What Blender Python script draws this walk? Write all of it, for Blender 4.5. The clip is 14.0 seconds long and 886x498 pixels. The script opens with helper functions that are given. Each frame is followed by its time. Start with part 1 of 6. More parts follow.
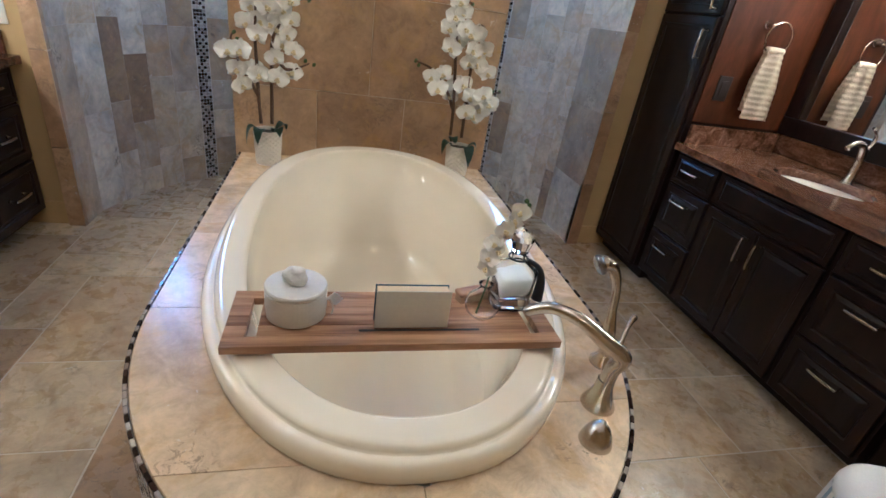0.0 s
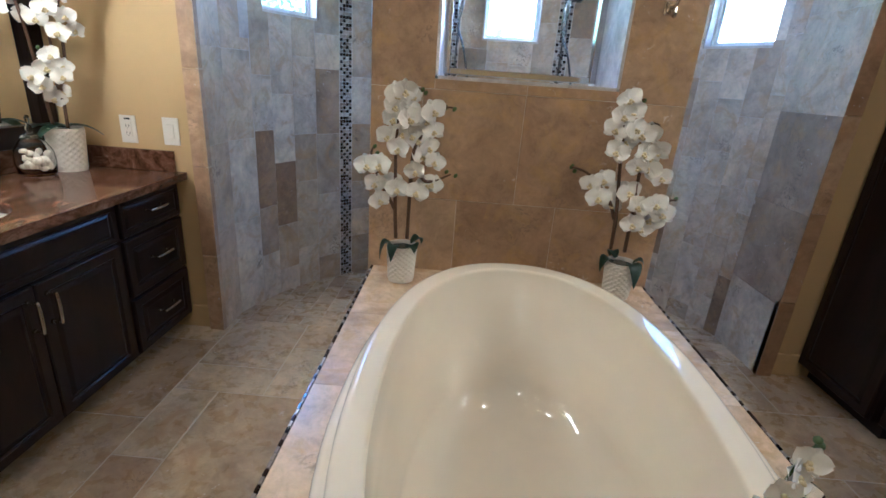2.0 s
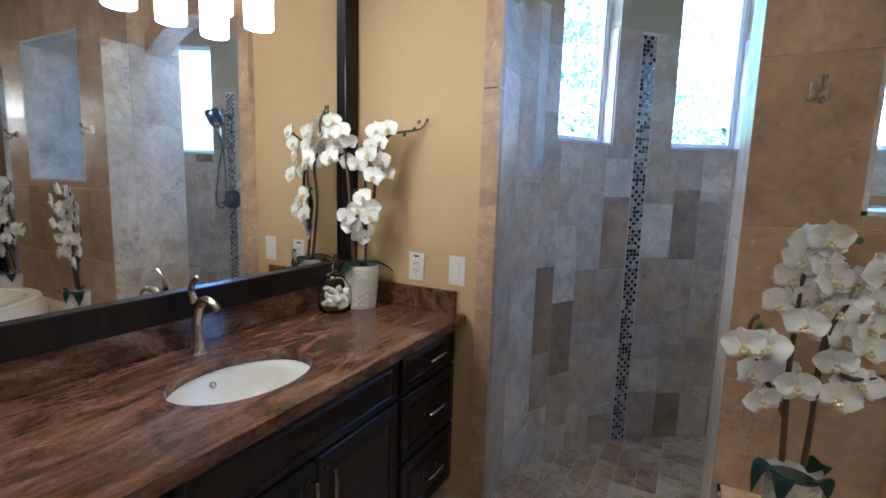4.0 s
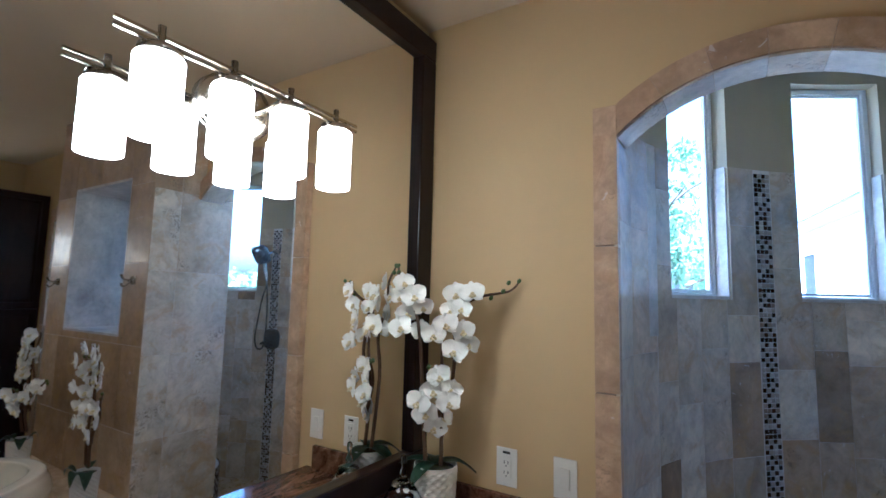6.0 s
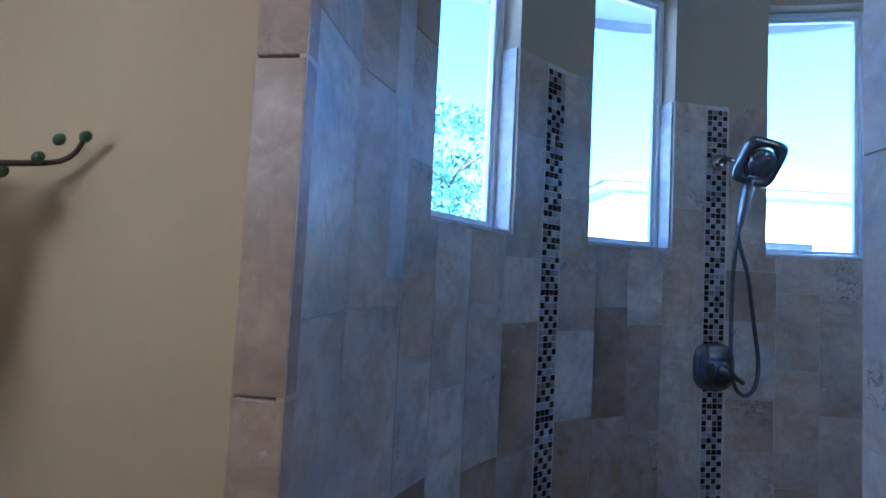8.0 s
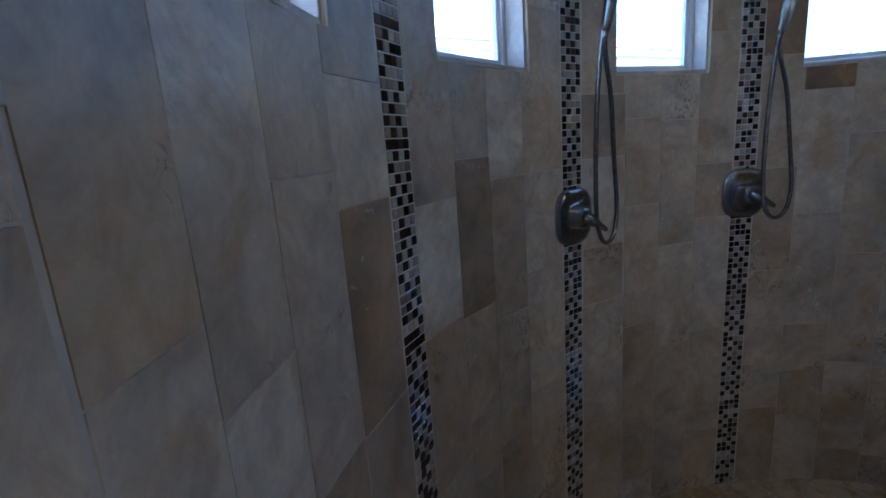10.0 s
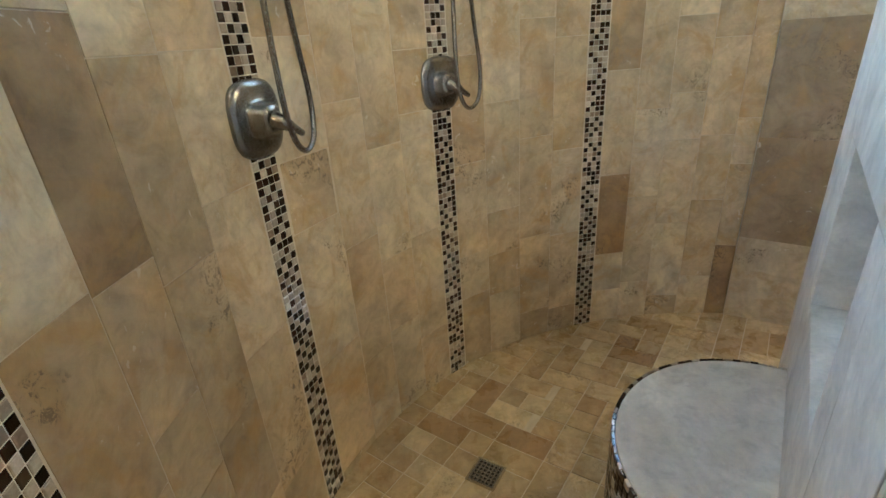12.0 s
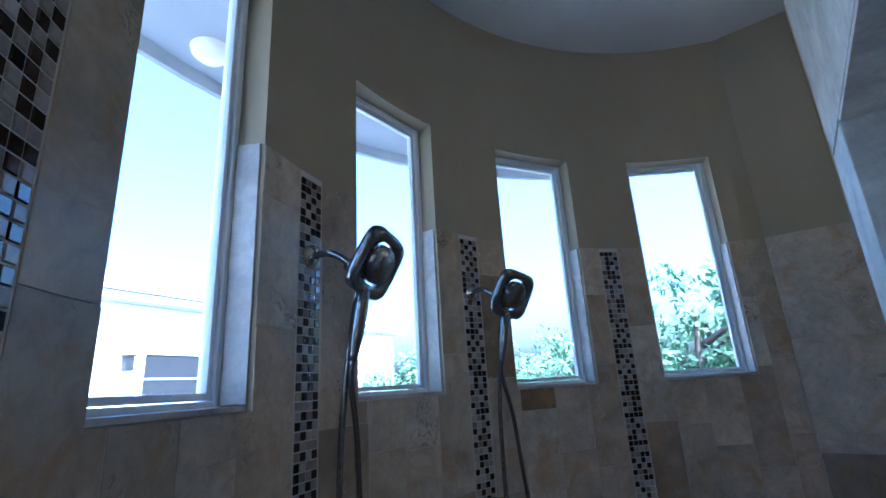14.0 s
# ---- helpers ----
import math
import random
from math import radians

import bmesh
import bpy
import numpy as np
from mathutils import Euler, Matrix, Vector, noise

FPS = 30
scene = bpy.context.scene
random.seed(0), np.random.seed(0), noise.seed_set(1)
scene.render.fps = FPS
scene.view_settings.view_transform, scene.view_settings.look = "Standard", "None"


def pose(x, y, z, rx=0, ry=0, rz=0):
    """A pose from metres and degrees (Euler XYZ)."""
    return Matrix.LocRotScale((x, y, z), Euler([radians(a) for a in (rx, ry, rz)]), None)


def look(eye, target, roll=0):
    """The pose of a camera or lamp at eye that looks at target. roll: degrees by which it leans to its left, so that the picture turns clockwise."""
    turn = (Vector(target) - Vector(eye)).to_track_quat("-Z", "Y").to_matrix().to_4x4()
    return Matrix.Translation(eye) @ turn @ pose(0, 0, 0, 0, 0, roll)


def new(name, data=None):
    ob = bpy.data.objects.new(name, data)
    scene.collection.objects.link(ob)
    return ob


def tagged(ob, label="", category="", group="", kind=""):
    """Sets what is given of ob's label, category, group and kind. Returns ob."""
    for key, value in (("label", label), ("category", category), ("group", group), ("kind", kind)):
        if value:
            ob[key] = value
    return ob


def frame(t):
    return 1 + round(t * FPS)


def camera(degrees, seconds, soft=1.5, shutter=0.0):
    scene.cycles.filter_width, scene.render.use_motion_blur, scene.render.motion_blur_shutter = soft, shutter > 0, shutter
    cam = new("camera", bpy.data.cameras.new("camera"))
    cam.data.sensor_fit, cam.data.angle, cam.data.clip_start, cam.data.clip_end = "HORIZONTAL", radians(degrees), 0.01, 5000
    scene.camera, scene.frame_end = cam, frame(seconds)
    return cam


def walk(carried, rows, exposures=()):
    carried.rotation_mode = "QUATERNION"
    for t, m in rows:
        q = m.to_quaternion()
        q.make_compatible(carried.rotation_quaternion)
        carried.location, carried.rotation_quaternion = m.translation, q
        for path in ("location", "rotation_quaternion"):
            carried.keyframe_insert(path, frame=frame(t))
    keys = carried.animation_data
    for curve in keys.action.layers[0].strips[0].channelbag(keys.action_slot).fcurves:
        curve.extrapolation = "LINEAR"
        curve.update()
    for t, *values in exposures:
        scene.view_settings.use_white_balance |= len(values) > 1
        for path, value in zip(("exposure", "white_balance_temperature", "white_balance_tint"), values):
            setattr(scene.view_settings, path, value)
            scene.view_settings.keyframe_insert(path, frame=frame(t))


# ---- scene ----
cam = camera(86.1, 14.0, soft=1.6)
# seconds, eye, target, roll
ROWS = [
    (0.0, (0.074, 0.19, 1.342), (0.546, 1.913, 0.443), 8.83),
    (0.5, (0.082, 0.398, 1.351), (0.454, 2.153, 0.467), 8.64),
    (1.0, (0.089, 0.536, 1.363), (0.337, 2.337, 0.529), 7.62),
    (1.5, (0.069, 0.584, 1.381), (0.152, 2.432, 0.62), 6.2),
    (2.0, (0.004, 0.623, 1.399), (-0.04, 2.505, 0.725), 4.14),
    (2.5, (-0.13, 0.661, 1.423), (-0.233, 2.587, 0.894), 3.02),
    (3.0, (-0.259, 0.727, 1.439), (-0.523, 2.665, 1.026), 2.45),
    (3.5, (-0.373, 0.923, 1.442), (-1.003, 2.79, 1.099), 1.78),
    (4.0, (-0.495, 1.061, 1.448), (-1.426, 2.81, 1.177), 1.68),
    (4.2, (-0.556, 1.084, 1.457), (-1.57, 2.797, 1.258), 1.45),
    (6.3, (-0.913, 1.437, 1.666), (-1.941, 3.136, 1.906), 0.9),
    (6.5, (-0.9, 1.552, 1.659), (-1.804, 3.323, 1.879), 1.8),
    (7, (-0.861, 1.771, 1.62), (-1.556, 3.639, 1.786), 2.7),
    (7.2, (-0.871, 1.856, 1.587), (-1.494, 3.75, 1.741), 2.9),
    (9.3, (-1.062, 2.881, 1.532), (-0.717, 4.847, 1.4), -1.2),
    (9.5, (-1.07, 2.915, 1.538), (-0.643, 4.858, 1.332), -2.2),
    (10, (-1.053, 3.01, 1.495), (-0.389, 4.847, 1.067), -4.1),
    (10.5, (-0.953, 3.136, 1.404), (-0.036, 4.77, 0.705), -4.2),
    (11, (-0.871, 3.193, 1.311), (0.197, 4.587, 0.354), -4.7),
    (11.5, (-0.835, 3.24, 1.296), (0.417, 4.433, 0.291), -3.9),
    (12, (-0.818, 3.252, 1.384), (0.646, 4.347, 0.574), -4.2),
    (12.5, (-0.836, 3.292, 1.497), (0.788, 4.368, 1.044), -5.4),
    (13, (-0.874, 3.29, 1.641), (0.771, 4.427, 1.684), -7.3),
    (13.5, (-0.899, 3.281, 1.708), (0.68, 4.432, 2.135), -6.6),
    (14, (-0.891, 3.338, 1.704), (0.673, 4.451, 2.264), -3.4),
]
EXPOSURES = [(0.0, 5.08, 3980, 8), (2.0, 4.9, 3930, 8), (3.0, 4.75, 3900, 8), (4.2, 4.45, 3820, 8), (6.3, 3.82, 3700, 8), (7.2, 3.65, 3320, 10), (9.5, 3.08, 3680, 11),
             (10.2, 3.38, 4250, 9), (11.0, 4.52, 5750, 3), (11.7, 5.05, 6000, -1), (12.2, 5.18, 5300, -5), (12.8, 4.88, 4850, -5), (13.2, 3.68, 4200, 2), (13.6, 2.98, 3830, 6), (14.0, 2.85, 3880, 9)]
walk(cam, [(t, look(eye, target, roll)) for t, eye, target, roll in ROWS], EXPOSURES)

# ---------------------------------------------------------------- light
world = bpy.data.worlds.new("sky_world")
scene.world = world
world.use_nodes = True
wn = world.node_tree
sky = wn.nodes.new("ShaderNodeTexSky")
sky.sky_type = "NISHITA"
sky.sun_disc = False
sky.sun_elevation = radians(48)
sky.sun_rotation = radians(200)
sky.air_density = 1.4
sky.dust_density = 8.0
wn.links.new(sky.outputs[0], wn.nodes["Background"].inputs[0])
wn.nodes["Background"].inputs[1].default_value = 0.15
sun = new("sun", bpy.data.lights.new("sun", "SUN"))
sun.data.energy, sun.data.angle, sun.data.color = 3.5, radians(0.5), (1.0, 0.95, 0.88)
sun.matrix_world = look((-8, -18, 22), (0, 2, 0))

# ---------------------------------------------------------------- materials
def nodes_of(name, rough=0.5, metal=0.0):
    m = bpy.data.materials.new(name)
    m.use_nodes = True
    nt = m.node_tree
    b = nt.nodes["Principled BSDF"]
    b.inputs["Roughness"].default_value = rough
    b.inputs["Metallic"].default_value = metal
    return m, nt, b


def ramp(nt, stops, fac):
    r = nt.nodes.new("ShaderNodeValToRGB")
    el = r.color_ramp.elements
    while len(el) < len(stops):
        el.new(0.5)
    for e, (pos, col) in zip(el, stops):
        e.position, e.color = pos, (*col, 1)
    nt.links.new(fac, r.inputs[0])
    return r.outputs[0]


def noise_fac(nt, scale, detail=4.0, rough=0.6, distort=0.0, vec=None):
    n = nt.nodes.new("ShaderNodeTexNoise")
    n.inputs["Scale"].default_value, n.inputs["Detail"].default_value = scale, detail
    n.inputs["Roughness"].default_value, n.inputs["Distortion"].default_value = rough, distort
    if vec is not None:
        nt.links.new(vec, n.inputs["Vector"])
    return n.outputs["Fac"]


def mixed(nt, a, b, fac, mode="MIX"):
    x = nt.nodes.new("ShaderNodeMix")
    x.data_type, x.blend_type = "RGBA", mode
    for sock, v in ((x.inputs[0], fac), (x.inputs[6], a), (x.inputs[7], b)):
        if isinstance(v, (int, float)):
            sock.default_value = v
        elif isinstance(v, tuple):
            sock.default_value = (*v, 1)
        else:
            nt.links.new(v, sock)
    return x.outputs[2]


def bump(nt, b, height, strength=0.2, dist=0.01):
    n = nt.nodes.new("ShaderNodeBump")
    n.inputs["Strength"].default_value, n.inputs["Distance"].default_value = strength, dist
    nt.links.new(height, n.inputs["Height"])
    nt.links.new(n.outputs[0], b.inputs["Normal"])


def place_vec(nt, spread=7.0):
    """World place, shifted per object, so that alike pieces differ."""
    g = nt.nodes.new("ShaderNodeNewGeometry")
    o = nt.nodes.new("ShaderNodeObjectInfo")
    mul = nt.nodes.new("ShaderNodeMath")
    mul.operation = "MULTIPLY"
    mul.inputs[1].default_value = spread
    nt.links.new(o.outputs["Random"], mul.inputs[0])
    add = nt.nodes.new("ShaderNodeVectorMath")
    add.operation = "ADD"
    nt.links.new(g.outputs["Position"], add.inputs[0])
    nt.links.new(mul.outputs[0], add.inputs[1])
    return add.outputs[0], o.outputs["Random"], g


def scaled(nt, val, k):
    n = nt.nodes.new("ShaderNodeMath")
    n.operation = "MULTIPLY"
    n.inputs[1].default_value = k
    nt.links.new(val, n.inputs[0])
    return n.outputs[0]


def travertine(name, tones, rough=0.35, veins=(0.36, 0.23, 0.11), pits=0.6, flecks=0.55):
    """Filled travertine: tone per tile, soft clouds, ochre stains, pale filled holes and clusters of dark pits."""
    m, nt, b = nodes_of(name, rough)
    vec, rnd, g = place_vec(nt, 9.0)
    base = ramp(nt, tones, rnd)
    cloud = ramp(nt, [(0.28, (0.62, 0.60, 0.58)), (0.5, (0.95, 0.94, 0.93)), (0.72, (1.22, 1.21, 1.18))], noise_fac(nt, 3.6, 4.0, 0.56, 0.8, vec))
    col = mixed(nt, base, cloud, 0.95, "MULTIPLY")
    mid = ramp(nt, [(0.32, (0.62, 0.61, 0.61)), (0.52, (1.0, 1.0, 1.0)), (0.72, (1.18, 1.17, 1.15))], noise_fac(nt, 13.0, 7.0, 0.7, 1.2, vec))
    col = mixed(nt, col, mid, 0.55, "MULTIPLY")
    stain = ramp(nt, [(0.50, (0, 0, 0)), (0.66, (1, 1, 1))], noise_fac(nt, 5.5, 6.0, 0.66, 1.4, vec))
    col = mixed(nt, col, veins, scaled(nt, stain, 0.6))
    grain = ramp(nt, [(0.3, (0.78, 0.77, 0.76)), (0.7, (1.16, 1.16, 1.15))], noise_fac(nt, 34.0, 7.0, 0.75, 0.6, vec))
    col = mixed(nt, col, grain, 0.55, "MULTIPLY")
    spots = ramp(nt, [(0.665, (0, 0, 0)), (0.69, (1, 1, 1))], noise_fac(nt, 30.0, 3.0, 0.6, 0.8, vec))
    where = ramp(nt, [(0.48, (0, 0, 0)), (0.58, (1, 1, 1))], noise_fac(nt, 3.2, 2.0, 0.5, 0.3, vec))
    pale = mixed(nt, spots, where, 1.0, "MULTIPLY")
    col = mixed(nt, col, (0.72, 0.68, 0.61), scaled(nt, pale, flecks))
    cluster = ramp(nt, [(0.61, (0, 0, 0)), (0.67, (1, 1, 1))], noise_fac(nt, 4.0, 2.0, 0.5, 0.5, vec))
    specks = ramp(nt, [(0.52, (0, 0, 0)), (0.58, (1, 1, 1))], noise_fac(nt, 32.0, 6.0, 0.78, 1.8, vec))
    both = mixed(nt, cluster, specks, 1.0, "MULTIPLY")
    col = mixed(nt, col, (0.12, 0.09, 0.065), scaled(nt, both, pits))
    nt.links.new(col, b.inputs["Base Color"])
    rr = ramp(nt, [(0.3, (rough - 0.03,) * 3), (0.7, (rough + 0.1,) * 3)], noise_fac(nt, 14.0, 4.0, 0.6, 0.5, vec))
    nt.links.new(rr, b.inputs["Roughness"])
    relief = mixed(nt, noise_fac(nt, 60.0, 6.0, 0.7, 0.5, vec), both, 0.15, "SUBTRACT")
    bump(nt, b, relief, 0.12, 0.003)
    return m


def plain(name, col, rough=0.5, metal=0.0, vary=0.12, scale=14.0, bumpy=0.05, coat=0.0):
    m, nt, b = nodes_of(name, rough, metal)
    lo = tuple(c * (1 - vary) for c in col)
    hi = tuple(min(1, c * (1 + vary)) for c in col)
    f = noise_fac(nt, scale, 5.0, 0.6, 0.4)
    nt.links.new(ramp(nt, [(0.3, lo), (0.7, hi)], f), b.inputs["Base Color"])
    nt.links.new(ramp(nt, [(0.3, (max(0.02, rough - 0.06),) * 3), (0.7, (min(1, rough + 0.08),) * 3)], noise_fac(nt, scale * 2.5, 4)), b.inputs["Roughness"])
    if bumpy:
        bump(nt, b, noise_fac(nt, scale * 12, 4.0), bumpy, 0.002)
    b.inputs["Coat Weight"].default_value = coat
    return m


def glass(name, col=(1, 1, 1), rough=0.0, ior=1.45):
    m, nt, b = nodes_of(name, rough)
    b.inputs["Base Color"].default_value = (*col, 1)
    b.inputs["Transmission Weight"].default_value, b.inputs["IOR"].default_value = 1.0, ior
    return m


def glow(name, col, strength):
    m, nt, b = nodes_of(name, 0.4)
    b.inputs["Base Color"].default_value = (0.9, 0.88, 0.84, 1)
    b.inputs["Emission Color"].default_value = (*col, 1)
    b.inputs["Emission Strength"].default_value = strength
    return m


def wood(name, dark, light, stretch, rough=0.35, coat=0.2):
    m, nt, b = nodes_of(name, rough)
    vec, rnd, g = place_vec(nt, 3.0)
    mp = nt.nodes.new("ShaderNodeMapping")
    mp.inputs["Scale"].default_value = stretch
    nt.links.new(vec, mp.inputs[0])
    f = noise_fac(nt, 6.0, 6.0, 0.6, 1.5, mp.outputs[0])
    col = ramp(nt, [(0.32, dark), (0.68, light)], f)
    fine = ramp(nt, [(0.4, (0.7, 0.7, 0.7)), (0.6, (1.1, 1.1, 1.1))], noise_fac(nt, 30.0, 4.0, 0.6, 0.2, mp.outputs[0]))
    nt.links.new(mixed(nt, col, fine, 0.6, "MULTIPLY"), b.inputs["Base Color"])
    bump(nt, b, noise_fac(nt, 40.0, 4.0, 0.6, 0.2, mp.outputs[0]), 0.06, 0.002)
    b.inputs["Coat Weight"].default_value = coat
    b.inputs["Coat Roughness"].default_value = 0.2
    b.inputs["Specular IOR Level"].default_value = 0.22
    return m


def granite(name):
    m, nt, b = nodes_of(name, 0.09)
    vec, rnd, g = place_vec(nt, 0.0)
    mp = nt.nodes.new("ShaderNodeMapping")
    mp.inputs["Scale"].default_value = (1.0, 0.30, 1.0)
    mp.inputs["Rotation"].default_value = (0, 0, 0.35)
    nt.links.new(vec, mp.inputs[0])
    f = noise_fac(nt, 11.0, 9.0, 0.72, 1.6, mp.outputs[0])
    col = ramp(nt, [(0.30, (0.025, 0.011, 0.007)), (0.45, (0.095, 0.042, 0.022)), (0.58, (0.19, 0.098, 0.052)), (0.74, (0.38, 0.26, 0.165))], f)
    sp = ramp(nt, [(0.35, (0.45, 0.42, 0.4)), (0.55, (1.1, 1.1, 1.1))], noise_fac(nt, 70.0, 5.0, 0.7, 0.3, vec))
    nt.links.new(mixed(nt, col, sp, 0.55, "MULTIPLY"), b.inputs["Base Color"])
    return m


M_TRAV_SHOWER = travertine("travertine_shower", [(0.0, (0.26, 0.17, 0.09)), (0.08, (0.60, 0.51, 0.37)), (0.2, (0.42, 0.32, 0.20)), (0.3, (0.70, 0.63, 0.49)), (0.46, (0.54, 0.425, 0.28)), (0.58, (0.66, 0.57, 0.42)), (0.7, (0.30, 0.205, 0.115)), (0.78, (0.68, 0.61, 0.48)), (0.9, (0.50, 0.40, 0.26)), (1.0, (0.62, 0.55, 0.43))], 0.32, (0.44, 0.28, 0.11), 0.75)
M_TRAV_BROWN = travertine("travertine_walnut", [(0.0, (0.32, 0.20, 0.105)), (0.4, (0.47, 0.325, 0.18)), (0.7, (0.35, 0.225, 0.12)), (1.0, (0.55, 0.405, 0.24))], 0.36, (0.44, 0.28, 0.085), 0.4, 0.4)
M_TRAV_FLOOR = travertine("travertine_floor", [(0.0, (0.34, 0.22, 0.115)), (0.2, (0.58, 0.455, 0.28)), (0.45, (0.46, 0.345, 0.20)), (0.7, (0.64, 0.535, 0.36)), (1.0, (0.42, 0.305, 0.17))], 0.26, pits=0.55)
M_TRAV_DECK = travertine("travertine_deck", [(0.0, (0.64, 0.48, 0.30)), (1.0, (0.76, 0.62, 0.43))], 0.17, (0.55, 0.36, 0.15), 0.55)
M_TRAV_TRIM = travertine("travertine_trim", [(0.0, (0.42, 0.27, 0.15)), (1.0, (0.56, 0.40, 0.24))], 0.4, pits=0.4)
M_TRAV_PALE = travertine("travertine_pale", [(0.0, (0.60, 0.56, 0.50)), (1.0, (0.68, 0.64, 0.58))], 0.42, (0.56, 0.51, 0.43), 0.1, 0.25)
M_GROUT = plain("grout", (0.62, 0.55, 0.44), 0.85, scale=40)
M_MOSAIC_GROUT = plain("mosaic_grout", (0.66, 0.62, 0.55), 0.8, scale=60)


def mosaic_material(name, tones, rough):
    m, nt, b = nodes_of(name, rough)
    vec, rnd, g = place_vec(nt)
    add = nt.nodes.new("ShaderNodeMath")
    add.operation = "ADD"
    nt.links.new(rnd, add.inputs[0])
    nt.links.new(g.outputs["Random Per Island"], add.inputs[1])
    fr = nt.nodes.new("ShaderNodeMath")
    fr.operation = "FRACT"
    nt.links.new(add.outputs[0], fr.inputs[0])
    stops = tones
    r = nt.nodes.new("ShaderNodeValToRGB")
    r.color_ramp.interpolation = "CONSTANT"
    el = r.color_ramp.elements
    while len(el) < len(stops):
        el.new(0.5)
    for e, (pos, c) in zip(el, stops):
        e.position, e.color = pos, (*c, 1)
    nt.links.new(fr.outputs[0], r.inputs[0])
    grain = ramp(nt, [(0.3, (0.75, 0.75, 0.75)), (0.7, (1.2, 1.2, 1.2))], noise_fac(nt, 120.0, 4.0, 0.6, 0.4, vec))
    nt.links.new(mixed(nt, r.outputs[0], grain, 0.7, "MULTIPLY"), b.inputs["Base Color"])
    return m


M_MOSAIC = mosaic_material("mosaic_stone", [(0.0, (0.40, 0.34, 0.28)), (0.3, (0.46, 0.41, 0.35)), (0.55, (0.34, 0.30, 0.27)), (0.75, (0.28, 0.22, 0.17)), (0.88, (0.52, 0.47, 0.40))], 0.16)
M_MOSAIC_DARK = mosaic_material("mosaic_dark_glass", [(0.0, (0.020, 0.011, 0.009)), (0.4, (0.034, 0.018, 0.013)), (0.7, (0.012, 0.009, 0.010)), (0.9, (0.06, 0.035, 0.025))], 0.08)
M_PAINT = plain("ochre_wall_paint", (0.55, 0.40, 0.18), 0.75, vary=0.05, scale=3.0, bumpy=0.12)
M_PAINT_SHOWER = plain("khaki_wall_paint", (0.42, 0.35, 0.22), 0.8, vary=0.05, scale=3.0, bumpy=0.12)
M_CEIL = plain("ceiling_paint", (0.55, 0.43, 0.26), 0.85, vary=0.04, scale=4.0, bumpy=0.15)
M_CEIL_SHOWER = plain("pale_ceiling_paint", (0.74, 0.72, 0.68), 0.85, vary=0.04, scale=4.0, bumpy=0.15)
M_CAB = wood("espresso_wood", (0.006, 0.0035, 0.003), (0.017, 0.008, 0.006), (1, 1, 0.25), 0.34, 0.16)
# Cabinet's reddish stain, with the lamp light on its end put into the colour.
M_CAB_LIT = wood("reddish_wood_lit_side", (0.042, 0.0115, 0.003), (0.082, 0.024, 0.006), (1, 1, 0.3), 0.5, 0.04)
M_TRAY = wood("acacia_wood", (0.17, 0.08, 0.038), (0.56, 0.34, 0.18), (0.15, 3.0, 1.0), 0.4, 0.1)
M_GRANITE = granite("red_brown_granite")
M_TUB = plain("cream_acrylic", (0.85, 0.77, 0.62), 0.08, vary=0.02, scale=3.0, bumpy=0.0, coat=0.5)
M_SINK = plain("white_porcelain", (0.80, 0.77, 0.72), 0.08, vary=0.02, scale=3.0, bumpy=0.0, coat=0.4)
M_NICKEL = plain("brushed_nickel", (0.52, 0.47, 0.39), 0.2, 1.0, 0.02, 8.0, 0.0)
M_CHROME = plain("chrome", (0.66, 0.66, 0.66), 0.10, 1.0, 0.04, 30.0, 0.0)
M_DARK_METAL = plain("dark_nickel", (0.24, 0.235, 0.23), 0.24, 1.0, 0.1, 30.0, 0.02)
M_GLASS = glass("window_glass", (1, 1, 1), 0.0, 1.1)
M_CLEAR = glass("clear_glass", (0.98, 0.99, 0.99), 0.0, 1.28)
M_FROST = glass("frosted_glass", (0.86, 0.92, 0.90), 0.35)
M_MIRROR, _nt, _b = nodes_of("mirror_silver", 0.015, 1.0)
_b.inputs["Base Color"].default_value = (0.88, 0.88, 0.87, 1)
M_VINYL = plain("white_vinyl", (0.84, 0.86, 0.87), 0.35, vary=0.03)
M_WHITE_PLASTIC = plain("white_plastic", (0.74, 0.71, 0.64), 0.35, vary=0.03)
M_BROWN_PLASTIC = plain("dark_brown_plastic", (0.012, 0.006, 0.004), 0.6)
# Plain black for dark fittings; in slots and drain it paints the shade inside.
M_BLACK = plain("black_and_recess_shade", (0.015, 0.014, 0.013), 0.6)
M_PETAL = plain("white_petal", (0.90, 0.88, 0.82), 0.6, vary=0.05, scale=40, bumpy=0.1)
M_LIP = plain("yellow_lip", (0.72, 0.62, 0.36), 0.6)
M_LEAF = plain("dark_green_leaf", (0.022, 0.055, 0.03), 0.35, vary=0.3, scale=20)
M_STEM = plain("brown_stem", (0.10, 0.055, 0.028), 0.6, vary=0.35, scale=50)
M_GREEN_STEM = plain("green_stem", (0.08, 0.12, 0.03), 0.5, vary=0.3, scale=50)
M_POT = plain("white_textured_ceramic", (0.70, 0.66, 0.58), 0.55, vary=0.1, scale=60)
M_SOIL = plain("moss", (0.05, 0.045, 0.025), 0.95, vary=0.4, scale=80, bumpy=0.5)
M_TOWEL = plain("cream_cotton", (0.72, 0.62, 0.48), 0.95, vary=0.06, scale=90, bumpy=0.5)
M_CANDLE = plain("matt_white_ceramic", (0.62, 0.60, 0.57), 0.6, vary=0.04)
M_QUARTZ = plain("white_quartz", (0.80, 0.78, 0.76), 0.3, vary=0.25, scale=50, bumpy=0.4)
M_PAPER = plain("book_pages", (0.66, 0.55, 0.38), 0.9, vary=0.08, scale=200)
